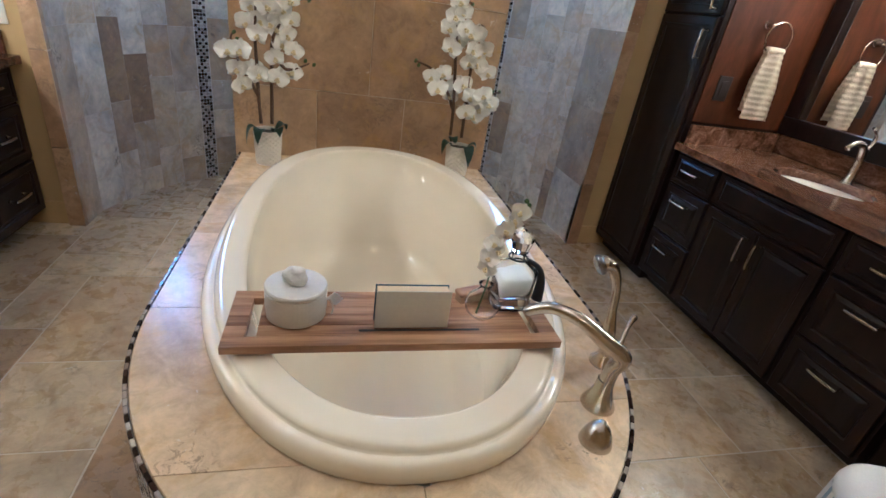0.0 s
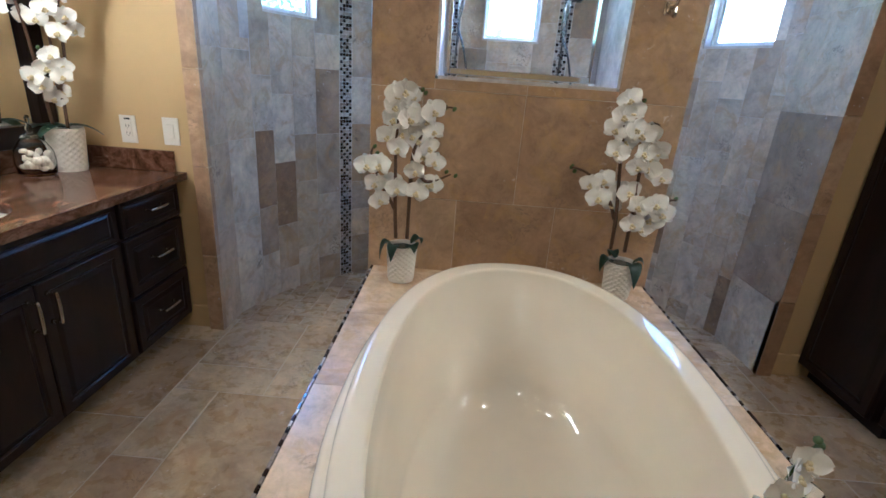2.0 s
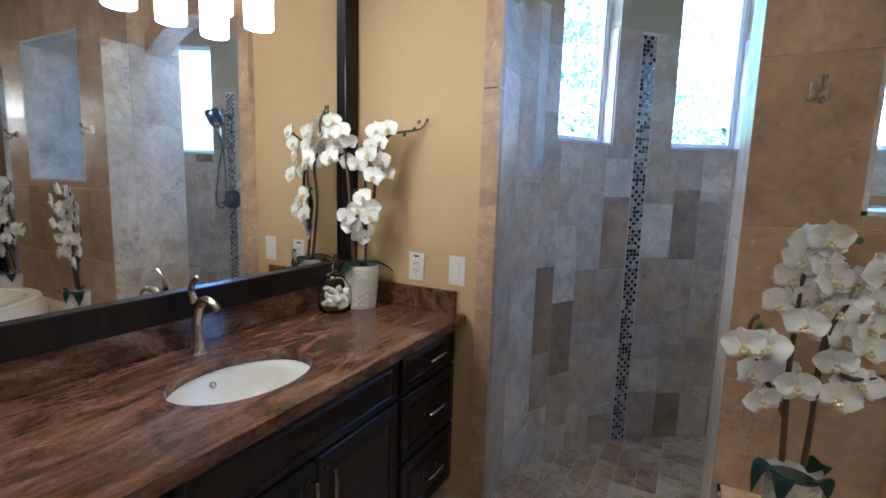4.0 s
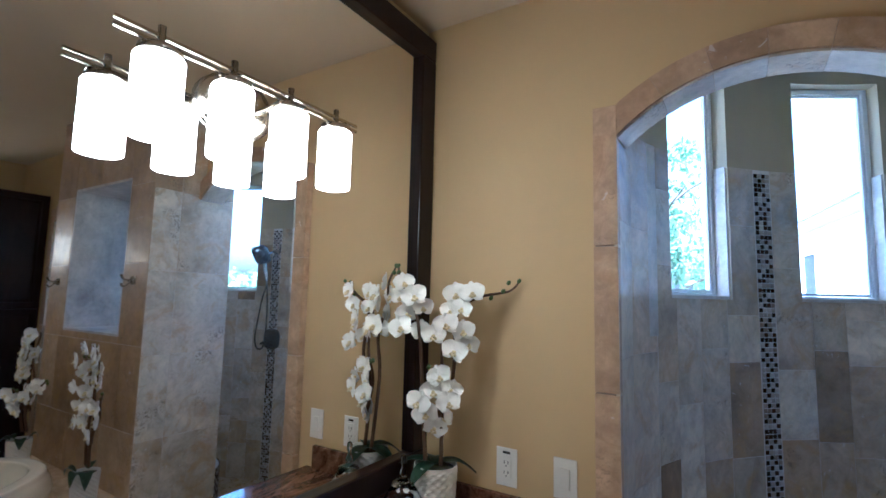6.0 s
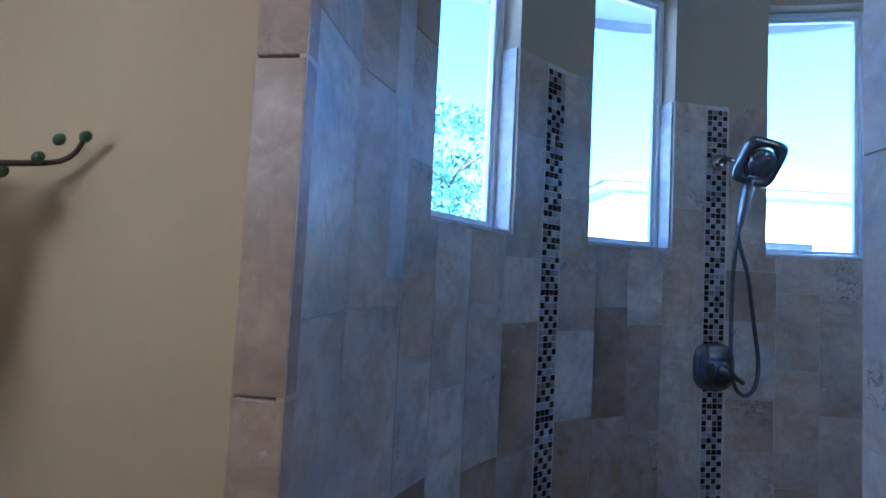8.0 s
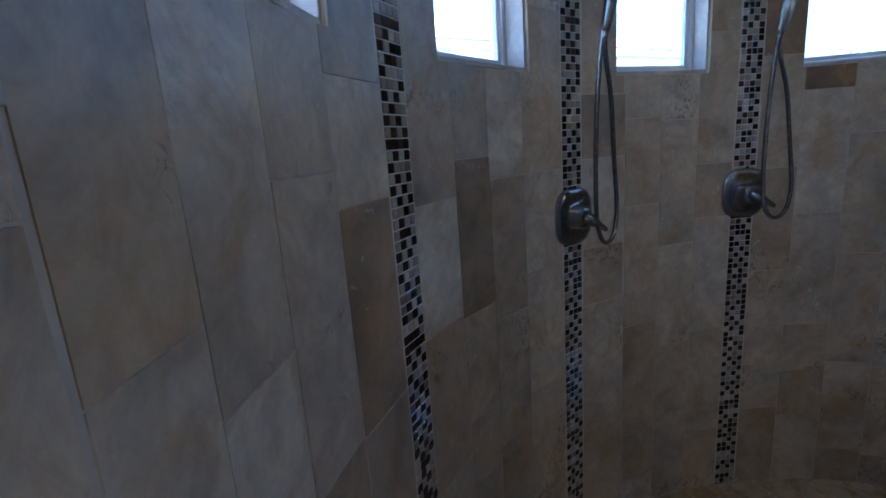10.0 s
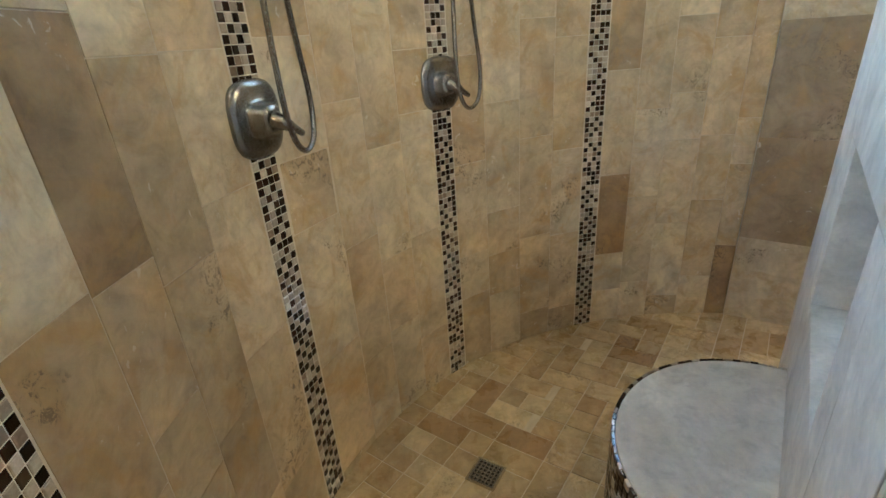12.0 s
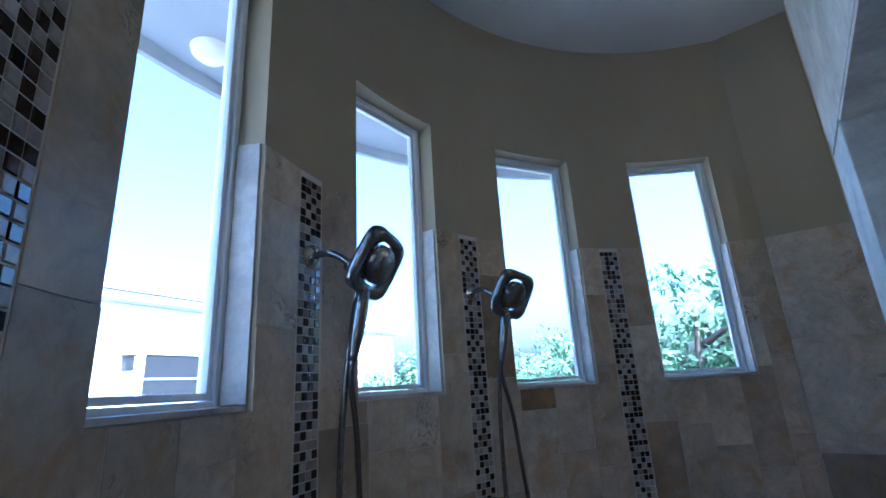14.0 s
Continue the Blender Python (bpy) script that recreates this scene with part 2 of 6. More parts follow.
M_COVER = plain("pale_book_cover", (0.60, 0.58, 0.54), 0.55, vary=0.04)
M_BLUE = plain("blue_book_spine", (0.03, 0.08, 0.16), 0.5)
M_TAG = plain("paper_tag", (0.66, 0.64, 0.60), 0.8)
M_TWINE = plain("twine", (0.60, 0.50, 0.36), 0.9)
M_BLACK_CORD = plain("black_cord", (0.012, 0.012, 0.014), 0.8)
M_SALT = plain("white_bath_salt", (0.62, 0.63, 0.63), 0.8, vary=0.15, scale=120, bumpy=0.5)
M_BRISTLE = plain("tan_bristles", (0.45, 0.32, 0.18), 0.9, vary=0.2, scale=120)
M_COTTON = plain("cream_pebbles", (0.66, 0.58, 0.46), 0.6, vary=0.2, scale=30)
M_STOOL = plain("white_cushion", (0.70, 0.67, 0.63), 0.85, vary=0.05, scale=60)
M_STRIPE = plain("blue_grey_stripe", (0.30, 0.36, 0.45), 0.85)
M_SHADE = glow("opal_glass_lit", (1.0, 0.71, 0.38), 1.8)
M_DOWN = glow("downlight_lens", (1.0, 0.71, 0.38), 7.0)
M_STUCCO = plain("white_stucco", (0.74, 0.72, 0.68), 0.9, vary=0.04, scale=8, bumpy=0.3)
M_SOFFIT = plain("soffit_board", (0.30, 0.31, 0.33), 0.8, vary=0.05)
M_ROOF = plain("roof_tile", (0.42, 0.34, 0.28), 0.85, vary=0.2, scale=3)
# Unseen ground; its paleness is chosen to bounce daylight indoors.
M_GROUND = plain("pale_bounce_ground", (0.27, 0.26, 0.23), 0.95, vary=0.4, scale=2, bumpy=0.4)
M_FOLIAGE = plain("foliage", (0.11, 0.17, 0.07), 0.7, vary=0.45, scale=9)
M_BARK = plain("bark", (0.10, 0.075, 0.05), 0.9, vary=0.3, scale=20, bumpy=0.4)
M_LAMP_OFF = plain("opal_unlit_glass", (0.7, 0.66, 0.56), 0.3, vary=0.02)

# ---------------------------------------------------------------- mesh helpers
def part(name, bm, material, parent=None, label="", smooth=False):
    me = bpy.data.meshes.new(name)
    bmesh.ops.recalc_face_normals(bm, faces=bm.faces)
    bm.to_mesh(me)
    bm.free()
    if smooth:
        for f in me.polygons:
            f.use_smooth = True
    me.materials.append(material)
    ob = new(name, me)
    if parent is not None:
        ob.parent = parent
    if label:
        ob["label"] = label
    return ob


def thing(name, label, category, at=(0, 0, 0), group="", kind="", m=None):
    ob = new(name)
    ob.empty_display_size = 0.05
    ob.matrix_basis = m if m is not None else Matrix.Translation(at)
    return tagged(ob, label, category, group, kind)


def box(bm, x0, y0, z0, x1, y1, z1, bevel=0.0, seg=2):
    r = bmesh.ops.create_cube(bm, size=1.0)
    vs = r["verts"]
    for v in vs:
        v.co = Vector((x0 + (v.co.x + 0.5) * (x1 - x0), y0 + (v.co.y + 0.5) * (y1 - y0), z0 + (v.co.z + 0.5) * (z1 - z0)))
    if bevel:
        es = list({e for v in vs for e in v.link_edges})
        bmesh.ops.bevel(bm, geom=es, offset=bevel, segments=seg, affect="EDGES", profile=0.5)
    return bm


def boxes(*specs, bevel=0.0):
    bm = bmesh.new()
    for s in specs:
        box(bm, *s, bevel=bevel)
    return bm


def lathe(profile, n=40, close=False):
    """A turned body from (radius, height) pairs."""
    bm = bmesh.new()
    rings = []
    for r, z in profile:
        rings.append([bm.verts.new((r * math.cos(2 * math.pi * i / n), r * math.sin(2 * math.pi * i / n), z)) for i in range(n)])
    for a, b in zip(rings, rings[1:]):
        for i in range(n):
            bm.faces.new((a[i], a[(i + 1) % n], b[(i + 1) % n], b[i]))
    if close:
        bm.faces.new(rings[0][::-1])
        bm.faces.new(rings[-1])
    return bm


def smooth_path(pts, steps=6):
    """Points along a soft curve through pts."""
    out = []
    n = len(pts)
    for i in range(n - 1):
        p0, p1, p2, p3 = (Vector(pts[max(i - 1, 0)]), Vector(pts[i]), Vector(pts[i + 1]), Vector(pts[min(i + 2, n - 1)]))
        for k in range(steps):
            t = k / steps
            out.append(0.5 * ((2 * p1) + (p2 - p0) * t + (2 * p0 - 5 * p1 + 4 * p2 - p3) * t * t + (3 * p1 - p0 - 3 * p2 + p3) * t ** 3))
    out.append(Vector(pts[-1]))
    return out


def tube(pts, radii, n=10, steps=6, flat=1.0, bm=None):
    """A round bar along a soft curve; radii are spread evenly along it."""
    path = smooth_path(pts, steps)
    bm = bm or bmesh.new()
    rad = radii if isinstance(radii, (list, tuple)) else [radii, radii]
    rings = []
    side = None
    for i, p in enumerate(path):
        d = (path[min(i + 1, len(path) - 1)] - path[max(i - 1, 0)]).normalized()
        if side is None:
            side = d.orthogonal().normalized()
        side = (side - d * side.dot(d)).normalized()
        up = d.cross(side)
        f = i / (len(path) - 1) * (len(rad) - 1)
        k = min(int(f), len(rad) - 2)
        r = rad[k] + (rad[k + 1] - rad[k]) * (f - k)
        rings.append([bm.verts.new(p + side * (r * math.cos(2 * math.pi * j / n)) + up * (r * flat * math.sin(2 * math.pi * j / n))) for j in range(n)])
    for a, b in zip(rings, rings[1:]):
        for j in range(n):
            bm.faces.new((a[j], a[(j + 1) % n], b[(j + 1) % n], b[j]))
    bm.faces.new(rings[0][::-1])
    bm.faces.new(rings[-1])
    return bm


SLABS = {}


def slab_mesh(w, h, t, ch, material, worn=0.0):
    """A tile with a chamfered face: face in local x-z, front at y = -t."""
    key = (round(w, 4), round(h, 4), t, ch, material.name)
    if key not in SLABS:
        vs = []
        for y, k in ((0, 0), (-t + ch, 0), (-t, ch)):
            vs += [(-w / 2 + k, y, -h / 2 + k), (w / 2 - k, y, -h / 2 + k), (w / 2 - k, y, h / 2 - k), (-w / 2 + k, y, h / 2 - k)]
        fs = [(8, 9, 10, 11)]
        for a in (0, 4):
            for i in range(4):
                j = (i + 1) % 4
                fs.append((a + i, a + j, a + 4 + j, a + 4 + i))
        me = bpy.data.meshes.new("tile")
        me.from_pydata(vs, [], fs)
        me.materials.append(material)
        SLABS[key] = me
    return SLABS[key]


def tile(name, parent, m, w, h, material, t=0.012, ch=0.0015):
    ob = new(name, slab_mesh(w, h, t, ch, material))
    ob.parent = parent
    ob.matrix_basis = m
    return ob

# ---------------------------------------------------------------- plan
AX, CY, R = 0.265, 2.839, 1.5235          # centre and radius of the round shower
XL, XR = -1.231, 1.694                    # jambs of the two arched openings
YA, YW, YH = 2.900, 2.938, 3.040          # trim face, painted face and back of the arched wall
TL, TR, YT, YB = -0.383, 0.888, 2.645, 3.13  # wall behind the bath
WX0, WX1, WZ0, WZ1 = -0.112, 0.600, 1.410, 2.300  # window through it
XWL, XWR, YS = -2.02, 2.56, -1.70         # side walls and the wall behind
CEIL, CEIL2 = 2.81, 3.38
SPRING, APEX = 2.208, 2.380
ZB, ZT, ZTILE = 1.680, 2.730, 2.285       # shower windows, top of tiling
STRIPS = (-44.2, -14.65, 14.8, 42.9)
WINDOWS = (-59.2, -29.6, 0.9, 29.8, 56.9)
HALF = 7.6
DECK = 0.57
DIP = 0.045                               # fall of the shower floor from the arches to its back


def on_round(a, r=R, z=0.0):
    return Vector((AX + r * math.sin(radians(a)), CY + r * math.cos(radians(a)), z))


def round_pose(a, z, r=R):
    return Matrix.Translation(on_round(a, r, z)) @ Matrix.Rotation(-radians(a), 4, "Z")


UP = Matrix.Rotation(-math.pi / 2, 4, "X")
random.seed(4)

floor = part("floor", boxes((XWL - 0.12, YS - 0.12, -0.12, XWR + 0.12, YH, -0.002)), M_GROUT)
tagged(floor, "beige travertine tile floor in mixed sizes", "floor", kind="structure")


def floor_z(y):
    """Height of the shower floor, which falls away from the arches."""
    return -DIP * min(max((y - YH) / 0.9, 0.0), 1.0)


bm = bmesh.new()
rows = []
for i in range(31):
    y = YH + (CY + R + 0.09 - YH) * i / 30
    half = math.sqrt((R + 0.1) ** 2 - (y - CY) ** 2)
    rows.append((bm.verts.new((AX - half, y, floor_z(y) - 0.0025)), bm.verts.new((AX + half, y, floor_z(y) - 0.0025))))
for a, b in zip(rows, rows[1:]):
    bm.faces.new((a[0], a[1], b[1], b[0]))
shower_floor = part("floor_shower", bm, M_GROUT)
tagged(shower_floor, "small tumbled travertine tiles in mixed sizes", "floor", kind="structure")
ground = part("ground", boxes((-300, -300, -0.6, 300, 300, -0.45)), M_GROUND)
tagged(ground, "unseen ground outside the windows, pale to bounce daylight in", "ground", kind="structure")


def wall_box(name, spec, mat, label):
    return tagged(part(name, boxes(spec), mat), label, "wall", kind="structure")


wall_box("wall_west", (XWL - 0.12, YS, -0.1, XWL, YH, CEIL + 0.1), M_PAINT, "ochre painted wall behind the vanity")
wall_box("wall_east", (XWR, YS, -0.1, XWR + 0.12, YH, CEIL + 0.1), M_PAINT, "ochre painted wall behind the vanity")
wall_box("wall_south", (XWL - 0.12, YS - 0.12, -0.1, XWR + 0.12, YS, CEIL + 0.1), M_PAINT, "plain ochre painted wall")
tagged(part("ceiling", boxes((XWL - 0.12, YS - 0.12, CEIL, XWR + 0.12, YW - 0.001, CEIL + 0.1)), M_CEIL), "ochre painted flat ceiling", "ceiling", kind="structure")
bm = bmesh.new()
top = [bm.verts.new((AX + (R + 0.1) * math.sin(radians(a)), max(CY + (R + 0.1) * math.cos(radians(a)), YH - 0.1), CEIL2)) for a in range(-84, 85, 3)]
f = bm.faces.new(top)
bmesh.ops.extrude_face_region(bm, geom=[f])
for v in top:
    v.co.z += 0.1
tagged(part("ceiling_shower", bm, M_CEIL_SHOWER), "pale round shower ceiling", "ceiling", kind="structure")


def arch_z(x, x0, x1, grow=0.0):
    """Height of the arch's curve over x."""
    half, rise = (x1 - x0) / 2, APEX - SPRING
    r = (half * half + rise * rise) / (2 * rise)
    return APEX - r + math.sqrt(max((r + grow) ** 2 - (x - (x0 + x1) / 2) ** 2, 0.0))


def arched_wall():
    bm = bmesh.new()
    box(bm, XWL, YW, -0.1, XL - 0.004, YH, CEIL2 + 0.05)
    box(bm, XR + 0.004, YW, -0.1, XWR, YH, CEIL2 + 0.05)
    for x0, x1 in ((XL, TL), (TR, XR)):
        n = 20
        rows = []
        for i in range(n + 1):
            x = x0 - 0.004 + (x1 - x0 + 0.008) * i / n
            z = arch_z(min(max(x, x0), x1), x0, x1) + 0.004
            rows.append([bm.verts.new(p) for p in ((x, YW, z), (x, YW, CEIL2 + 0.05), (x, YH, CEIL2 + 0.05), (x, YH, z))])
        for a, b in zip(rows, rows[1:]):
            for k in range(4):
                bm.faces.new((a[k], b[k], b[(k + 1) % 4], a[(k + 1) % 4]))
    return bm


wall_arch = tagged(part("wall_north", arched_wall(), M_PAINT), "ochre wall with two arched openings to the shower", "wall", kind="structure")


def shower_wall():
    """The round wall: inner and outer skins, window openings and their reveals."""
    rg, ro = R + 0.0035, R + 0.112
    cols = []                                  # (inner, outer, window or not to the next)
    aL, aR = -79.0, 70.3
    edges = sorted({aL, aR, *(w + s * HALF for w in WINDOWS for s in (-1, 1))})
    angles = []
    for a, b in zip(edges, edges[1:]):
        n = max(1, round((b - a) / 2.6))
        angles += [a + (b - a) * i / n for i in range(n)]
    angles.append(aR)
    cols.append((Vector((XL - 0.0025, YH, 0)), Vector((XL - 0.2, YH, 0)), False))
    for a in angles:
        win = any(w - HALF - 1e-6 <= a < w + HALF - 1e-6 for w in WINDOWS)
        cols.append((on_round(a, rg), on_round(a, ro), win))
    cols.append((Vector((XR + 0.0025, YH, 0)), Vector((XR + 0.2, YH, 0)), False))
    zs = [-0.16, ZB, ZTILE, ZT, CEIL2 + 0.02]
    bm = bmesh.new()

    def quad(*ps, paint=False):
        f = bm.faces.new([bm.verts.new(p) for p in ps])
        f.material_index = 1 if paint else 0

    def at(p, z):
        return Vector((p.x, p.y, z))

    for (i0, o0, win), (i1, o1, nxt) in zip(cols, cols[1:]):
        for z0, z1 in zip(zs, zs[1:]):
            paint = z0 >= ZTILE
            if win and ZB <= z0 < ZT:
                continue
            quad(at(i0, z0), at(i1, z0), at(i1, z1), at(i0, z1), paint=paint)
            quad(at(o1, z0), at(o0, z0), at(o0, z1), at(o1, z1), paint=True)
        if win:
            quad(at(i0, ZB), at(i1, ZB), at(o1, ZB), at(o0, ZB))
            quad(at(i0, ZT), at(i1, ZT), at(o1, ZT), at(o0, ZT), paint=True)
    for w in WINDOWS:
        for s in (-1, 1):
            i, o = on_round(w + s * HALF, rg), on_round(w + s * HALF, ro)
            for z0, z1 in ((ZB, ZTILE), (ZTILE, ZT)):
                quad(at(i, z0), at(o, z0), at(o, z1), at(i, z1), paint=True)
    bmesh.ops.remove_doubles(bm, verts=bm.verts, dist=0.0005)
    ob = part("wall_shower", bm, M_GROUT)
    ob.data.materials.append(M_PAINT_SHOWER)
    return tagged(ob, "round shower wall, travertine tiled below khaki paint", "wall", kind="structure")


wall_shower = shower_wall()

# wall behind the bath: core with the window through it
wall_bath = part("wall_bath", boxes(
    (TL + 0.0025, YT + 0.0025, -0.1, WX0 - 0.012, YB - 0.1, CEIL2 + 0.02), (WX1 + 0.012, YT + 0.0025, -0.1, TR - 0.0025, YB - 0.1, CEIL2 + 0.02),
    (WX0 - 0.012, YT + 0.0025, -0.1, WX1 + 0.012, YB - 0.1, WZ0 - 0.012), (WX0 - 0.012, YT + 0.0025, WZ1 + 0.012, WX1 + 0.012, YB - 0.1, CEIL2 + 0.02)), M_GROUT)
tagged(wall_bath, "brown travertine wall with a window behind the bath", "wall", kind="structure")


# ---------------------------------------------------------------- windows
def shower_window(a):
    """One tall fixed window in the round wall."""
    w = thing("window", "tall narrow white vinyl window in the shower wall", "window", group="shower windows", m=round_pose(a, 0, R + 0.066))
    hw = math.sin(radians(HALF)) * (R + 0.058) - 0.003
    part("window_frame", boxes((-hw, -0.008, ZB, -hw + 0.024, 0.035, ZT), (hw - 0.024, -0.008, ZB, hw, 0.035, ZT),
                               (-hw + 0.024, -0.008, ZB, hw - 0.024, 0.035, ZB + 0.024), (-hw + 0.024, -0.008, ZT - 0.024, hw - 0.024, 0.035, ZT), bevel=0.003), M_VINYL, w)
    part("sash", boxes((-hw + 0.026, 0.0, ZB + 0.026, -hw + 0.040, 0.02, ZT - 0.026), (hw - 0.040, 0.0, ZB + 0.026, hw - 0.026, 0.02, ZT - 0.026),
                       (-hw + 0.040, 0.0, ZB + 0.026, hw - 0.040, 0.02, ZB + 0.040), (-hw + 0.040, 0.0, ZT - 0.040, hw - 0.040, 0.02, ZT - 0.026), bevel=0.002), M_VINYL, w)
    p = part("pane", boxes((-hw + 0.036, 0.010, ZB + 0.036, hw - 0.036, 0.014, ZT - 0.036)), M_GLASS, w, "clear glass pane")
    p.visible_shadow = False
    ri = R + 0.006
    half = math.sin(radians(HALF)) * ri
    for s in (-1, 1):
        x = s * (half - 0.006)
        bm = boxes((min(x, x + s * 0.014), -0.067, ZB + 0.014, max(x, x + s * 0.014), -0.009, ZTILE), bevel=0.001)
        part("reveal_tile", bm, M_TRAV_PALE, w, "pale stone reveal tile")
    part("sill", boxes((-half + 0.001, -0.0665, ZB + 0.001, half - 0.001, -0.009, ZB + 0.012), bevel=0.001), M_TRAV_PALE, w, "pale stone sill")
    return w


for a in WINDOWS:
    shower_window(a)

wb = thing("window_bath", "white framed window in the wall behind the bath", "window", (0, 0, 0))
GY = YT + 0.345
part("window_frame", boxes((WX0, GY, WZ0 + 0.012, WX0 + 0.03, GY + 0.05, WZ1), (WX1 - 0.03, GY, WZ0 + 0.012, WX1, GY + 0.05, WZ1),
                           (WX0 + 0.03, GY, WZ0 + 0.012, WX1 - 0.03, GY + 0.05, WZ0 + 0.04), (WX0 + 0.03, GY, WZ1 - 0.03, WX1 - 0.03, GY + 0.05, WZ1), bevel=0.003), M_CHROME, wb, "thin satin metal frame")
p = part("pane", boxes((WX0 + 0.028, GY + 0.02, WZ0 + 0.038, WX1 - 0.028, GY + 0.025, WZ1 - 0.028)), M_GLASS, wb)
p.visible_shadow = False
for x0, x1 in ((WX0 - 0.012, WX0), (WX1, WX1 + 0.012)):
    part("reveal", boxes((x0, YT + 0.002, WZ0, x1, YB - 0.002, WZ1), bevel=0.001), M_TRAV_PALE, wb, "pale stone reveal")
part("sill", boxes((WX0, YT - 0.001, WZ0 - 0.012, WX1, YB - 0.002, WZ0 + 0.001), bevel=0.001), M_TRAV_PALE, wb, "pale stone sill")
part("head", boxes((WX0, YT + 0.002, WZ1, WX1, YB - 0.002, WZ1 + 0.012)), M_TRAV_PALE, wb)


# ---------------------------------------------------------------- arch trim
def arch_trim(x0, x1, side):
    """Stone surround: jamb blocks on the outer side, a segmental arch and the lined soffit."""
    t = thing("arch_trim", "tan travertine trim round an arched opening", "trim", kind="structure")
    xo = x0 - 0.08 if side < 0 else x1 + 0.08
    lo, hi = (xo, x0) if side < 0 else (x1, xo)
    z = 0.0
    k = 0
    for h in (0.44, 0.47, 0.456, 0.473, arch_z(x0, x0, x1, 0.08) - 1.839):
        part("block", boxes((lo + 0.0005 * k, YA, z + 0.0015, hi, YW - 0.0005, z + h - 0.0015), bevel=0.003), M_TRAV_TRIM, t)
        z += h
        k += 1
    n = 6
    for i in range(n):
        bm = bmesh.new()
        rows = []
        for j in range(5):
            x = x0 + (x1 - x0) * (i + (j / 4) * 0.994) / n
            zc = arch_z(x, x0, x1)
            c = Vector(((x0 + x1) / 2, 0, APEX - ((x1 - x0) ** 2 / 4 + (APEX - SPRING) ** 2) / (2 * (APEX - SPRING))))
            xo2 = min(max(x + (Vector((x, 0, zc)) - c).normalized().x * 0.08, x0 + 0.0006), x1 - 0.0006)
            zo = arch_z(xo2, x0, x1, 0.08)
            rows.append([bm.verts.new(q) for q in ((x, YA, zc), (xo2, YA, zo), (xo2, YW - 0.0005, zo), (x, YH + 0.004, zc + 0.001))])
        for a, b in zip(rows, rows[1:]):
            for k in range(4):
                bm.faces.new((a[k], b[k], b[(k + 1) % 4], a[(k + 1) % 4]))
        bm.faces.new(rows[0])
        bm.faces.new(rows[-1][::-1])
        part("voussoir", bm, M_TRAV_TRIM, t)
        bm = bmesh.new()
        rows = []
        for j in range(5):
            x = x0 + 0.001 + (x1 - x0 - 0.002) * (i + (j / 4) * 0.990) / n
            zc = arch_z(x, x0, x1)
            rows.append([bm.verts.new(q) for q in ((x, YA + 0.012, zc - 0.008), (x, YA + 0.012, zc + 0.004), (x, YH + 0.010, zc + 0.004), (x, YH + 0.010, zc - 0.008))])
        for a, b in zip(rows, rows[1:]):
            for k in range(4):
                bm.faces.new((a[k], b[k], b[(k + 1) % 4], a[(k + 1) % 4]))
        bm.faces.new(rows[0])
        bm.faces.new(rows[-1][::-1])
        part("soffit_tile", bm, M_TRAV_PALE if i % 3 else M_TRAV_SHOWER, t, "pale stone soffit tile")
    return t


arch_trim(XL, TL, -1)
arch_trim(TR, XR, 1)
for x0, x1 in ((XWL + 0.5, XL - 0.08), (XR + 0.08, 1.94)):
    tagged(part("baseboard", boxes((x0, YW - 0.014, 0, x1, YW, 0.13), bevel=0.004), M_PAINT), "ochre painted baseboard", "baseboard", kind="structure")


# ---------------------------------------------------------------- bath, deck
TX, TYC, TA, TB = 0.257, 1.630, 0.52, 0.89


def oval(th, a, b, n=2.2, cy=TYC):
    c, s = math.cos(th), math.sin(th)
    return TX + a * math.copysign(abs(c) ** (2 / n), c), cy + b * math.copysign(abs(s) ** (2 / n), s)


def rim_z(y):
    t = min(max((y - 1.2) / 1.2, 0), 1)
    return 0.630 + 0.064 * t * t * (3 - 2 * t)


def bathtub():
    bm = bmesh.new()
    n = 72
    rim = ((0.0, 0, 0.002), (-0.003, 0, 0.018), (-0.002, 0, 0.034), (0.003, 0, 0.043), (0.011, 0, 0.048), (0.019, 0, 0.0475), (0.0245, 0, 0.044), (0.0275, 0, 0.044),
           (0.030, 1, -0.010), (0.0335, 1, -0.003), (0.041, 1, -0.0005), (0.050, 1, 0.0), (0.096, 1, 0.0), (0.1025, 1, -0.001), (0.1065, 1, -0.005), (0.1085, 1, -0.012), (0.1105, 1, -0.035))
    rings = []
    for d, on_rim, dz in rim:                   # inset, measured from deck or rim, height
        ring = []
        for i in range(n):
            x, y = oval(2 * math.pi * i / n, TA - d, TB - d)
            ring.append(bm.verts.new((x, y, (rim_z(y) if on_rim else DECK + (rim_z(y) - 0.630) * min(d / 0.03, 1.0)) + dz)))
        rings.append(ring)
    for k in range(1, 11):
        f = k / 10
        a = 0.405 - 0.085 * f - 0.06 * max(0, f - 0.8) * 5
        b = 0.757 - 0.19 * f - 0.10 * max(0, f - 0.8) * 5
        cy = TYC + 0.01 - 0.10 * f
        ring = []
        for i in range(n):
            x, y = oval(2 * math.pi * i / n, a, b, 2.3, cy)
            z0 = rim_z(y) - 0.035
            ring.append(bm.verts.new((x, y, z0 + (0.20 - z0) * (f ** 0.9 if f < 1 else 1))))
        rings.append(ring)
    for a, b in zip(rings, rings[1:]):
        for i in range(n):
            bm.faces.new((a[i], a[(i + 1) % n], b[(i + 1) % n], b[i]))
    bm.faces.new(rings[-1])
    return bm


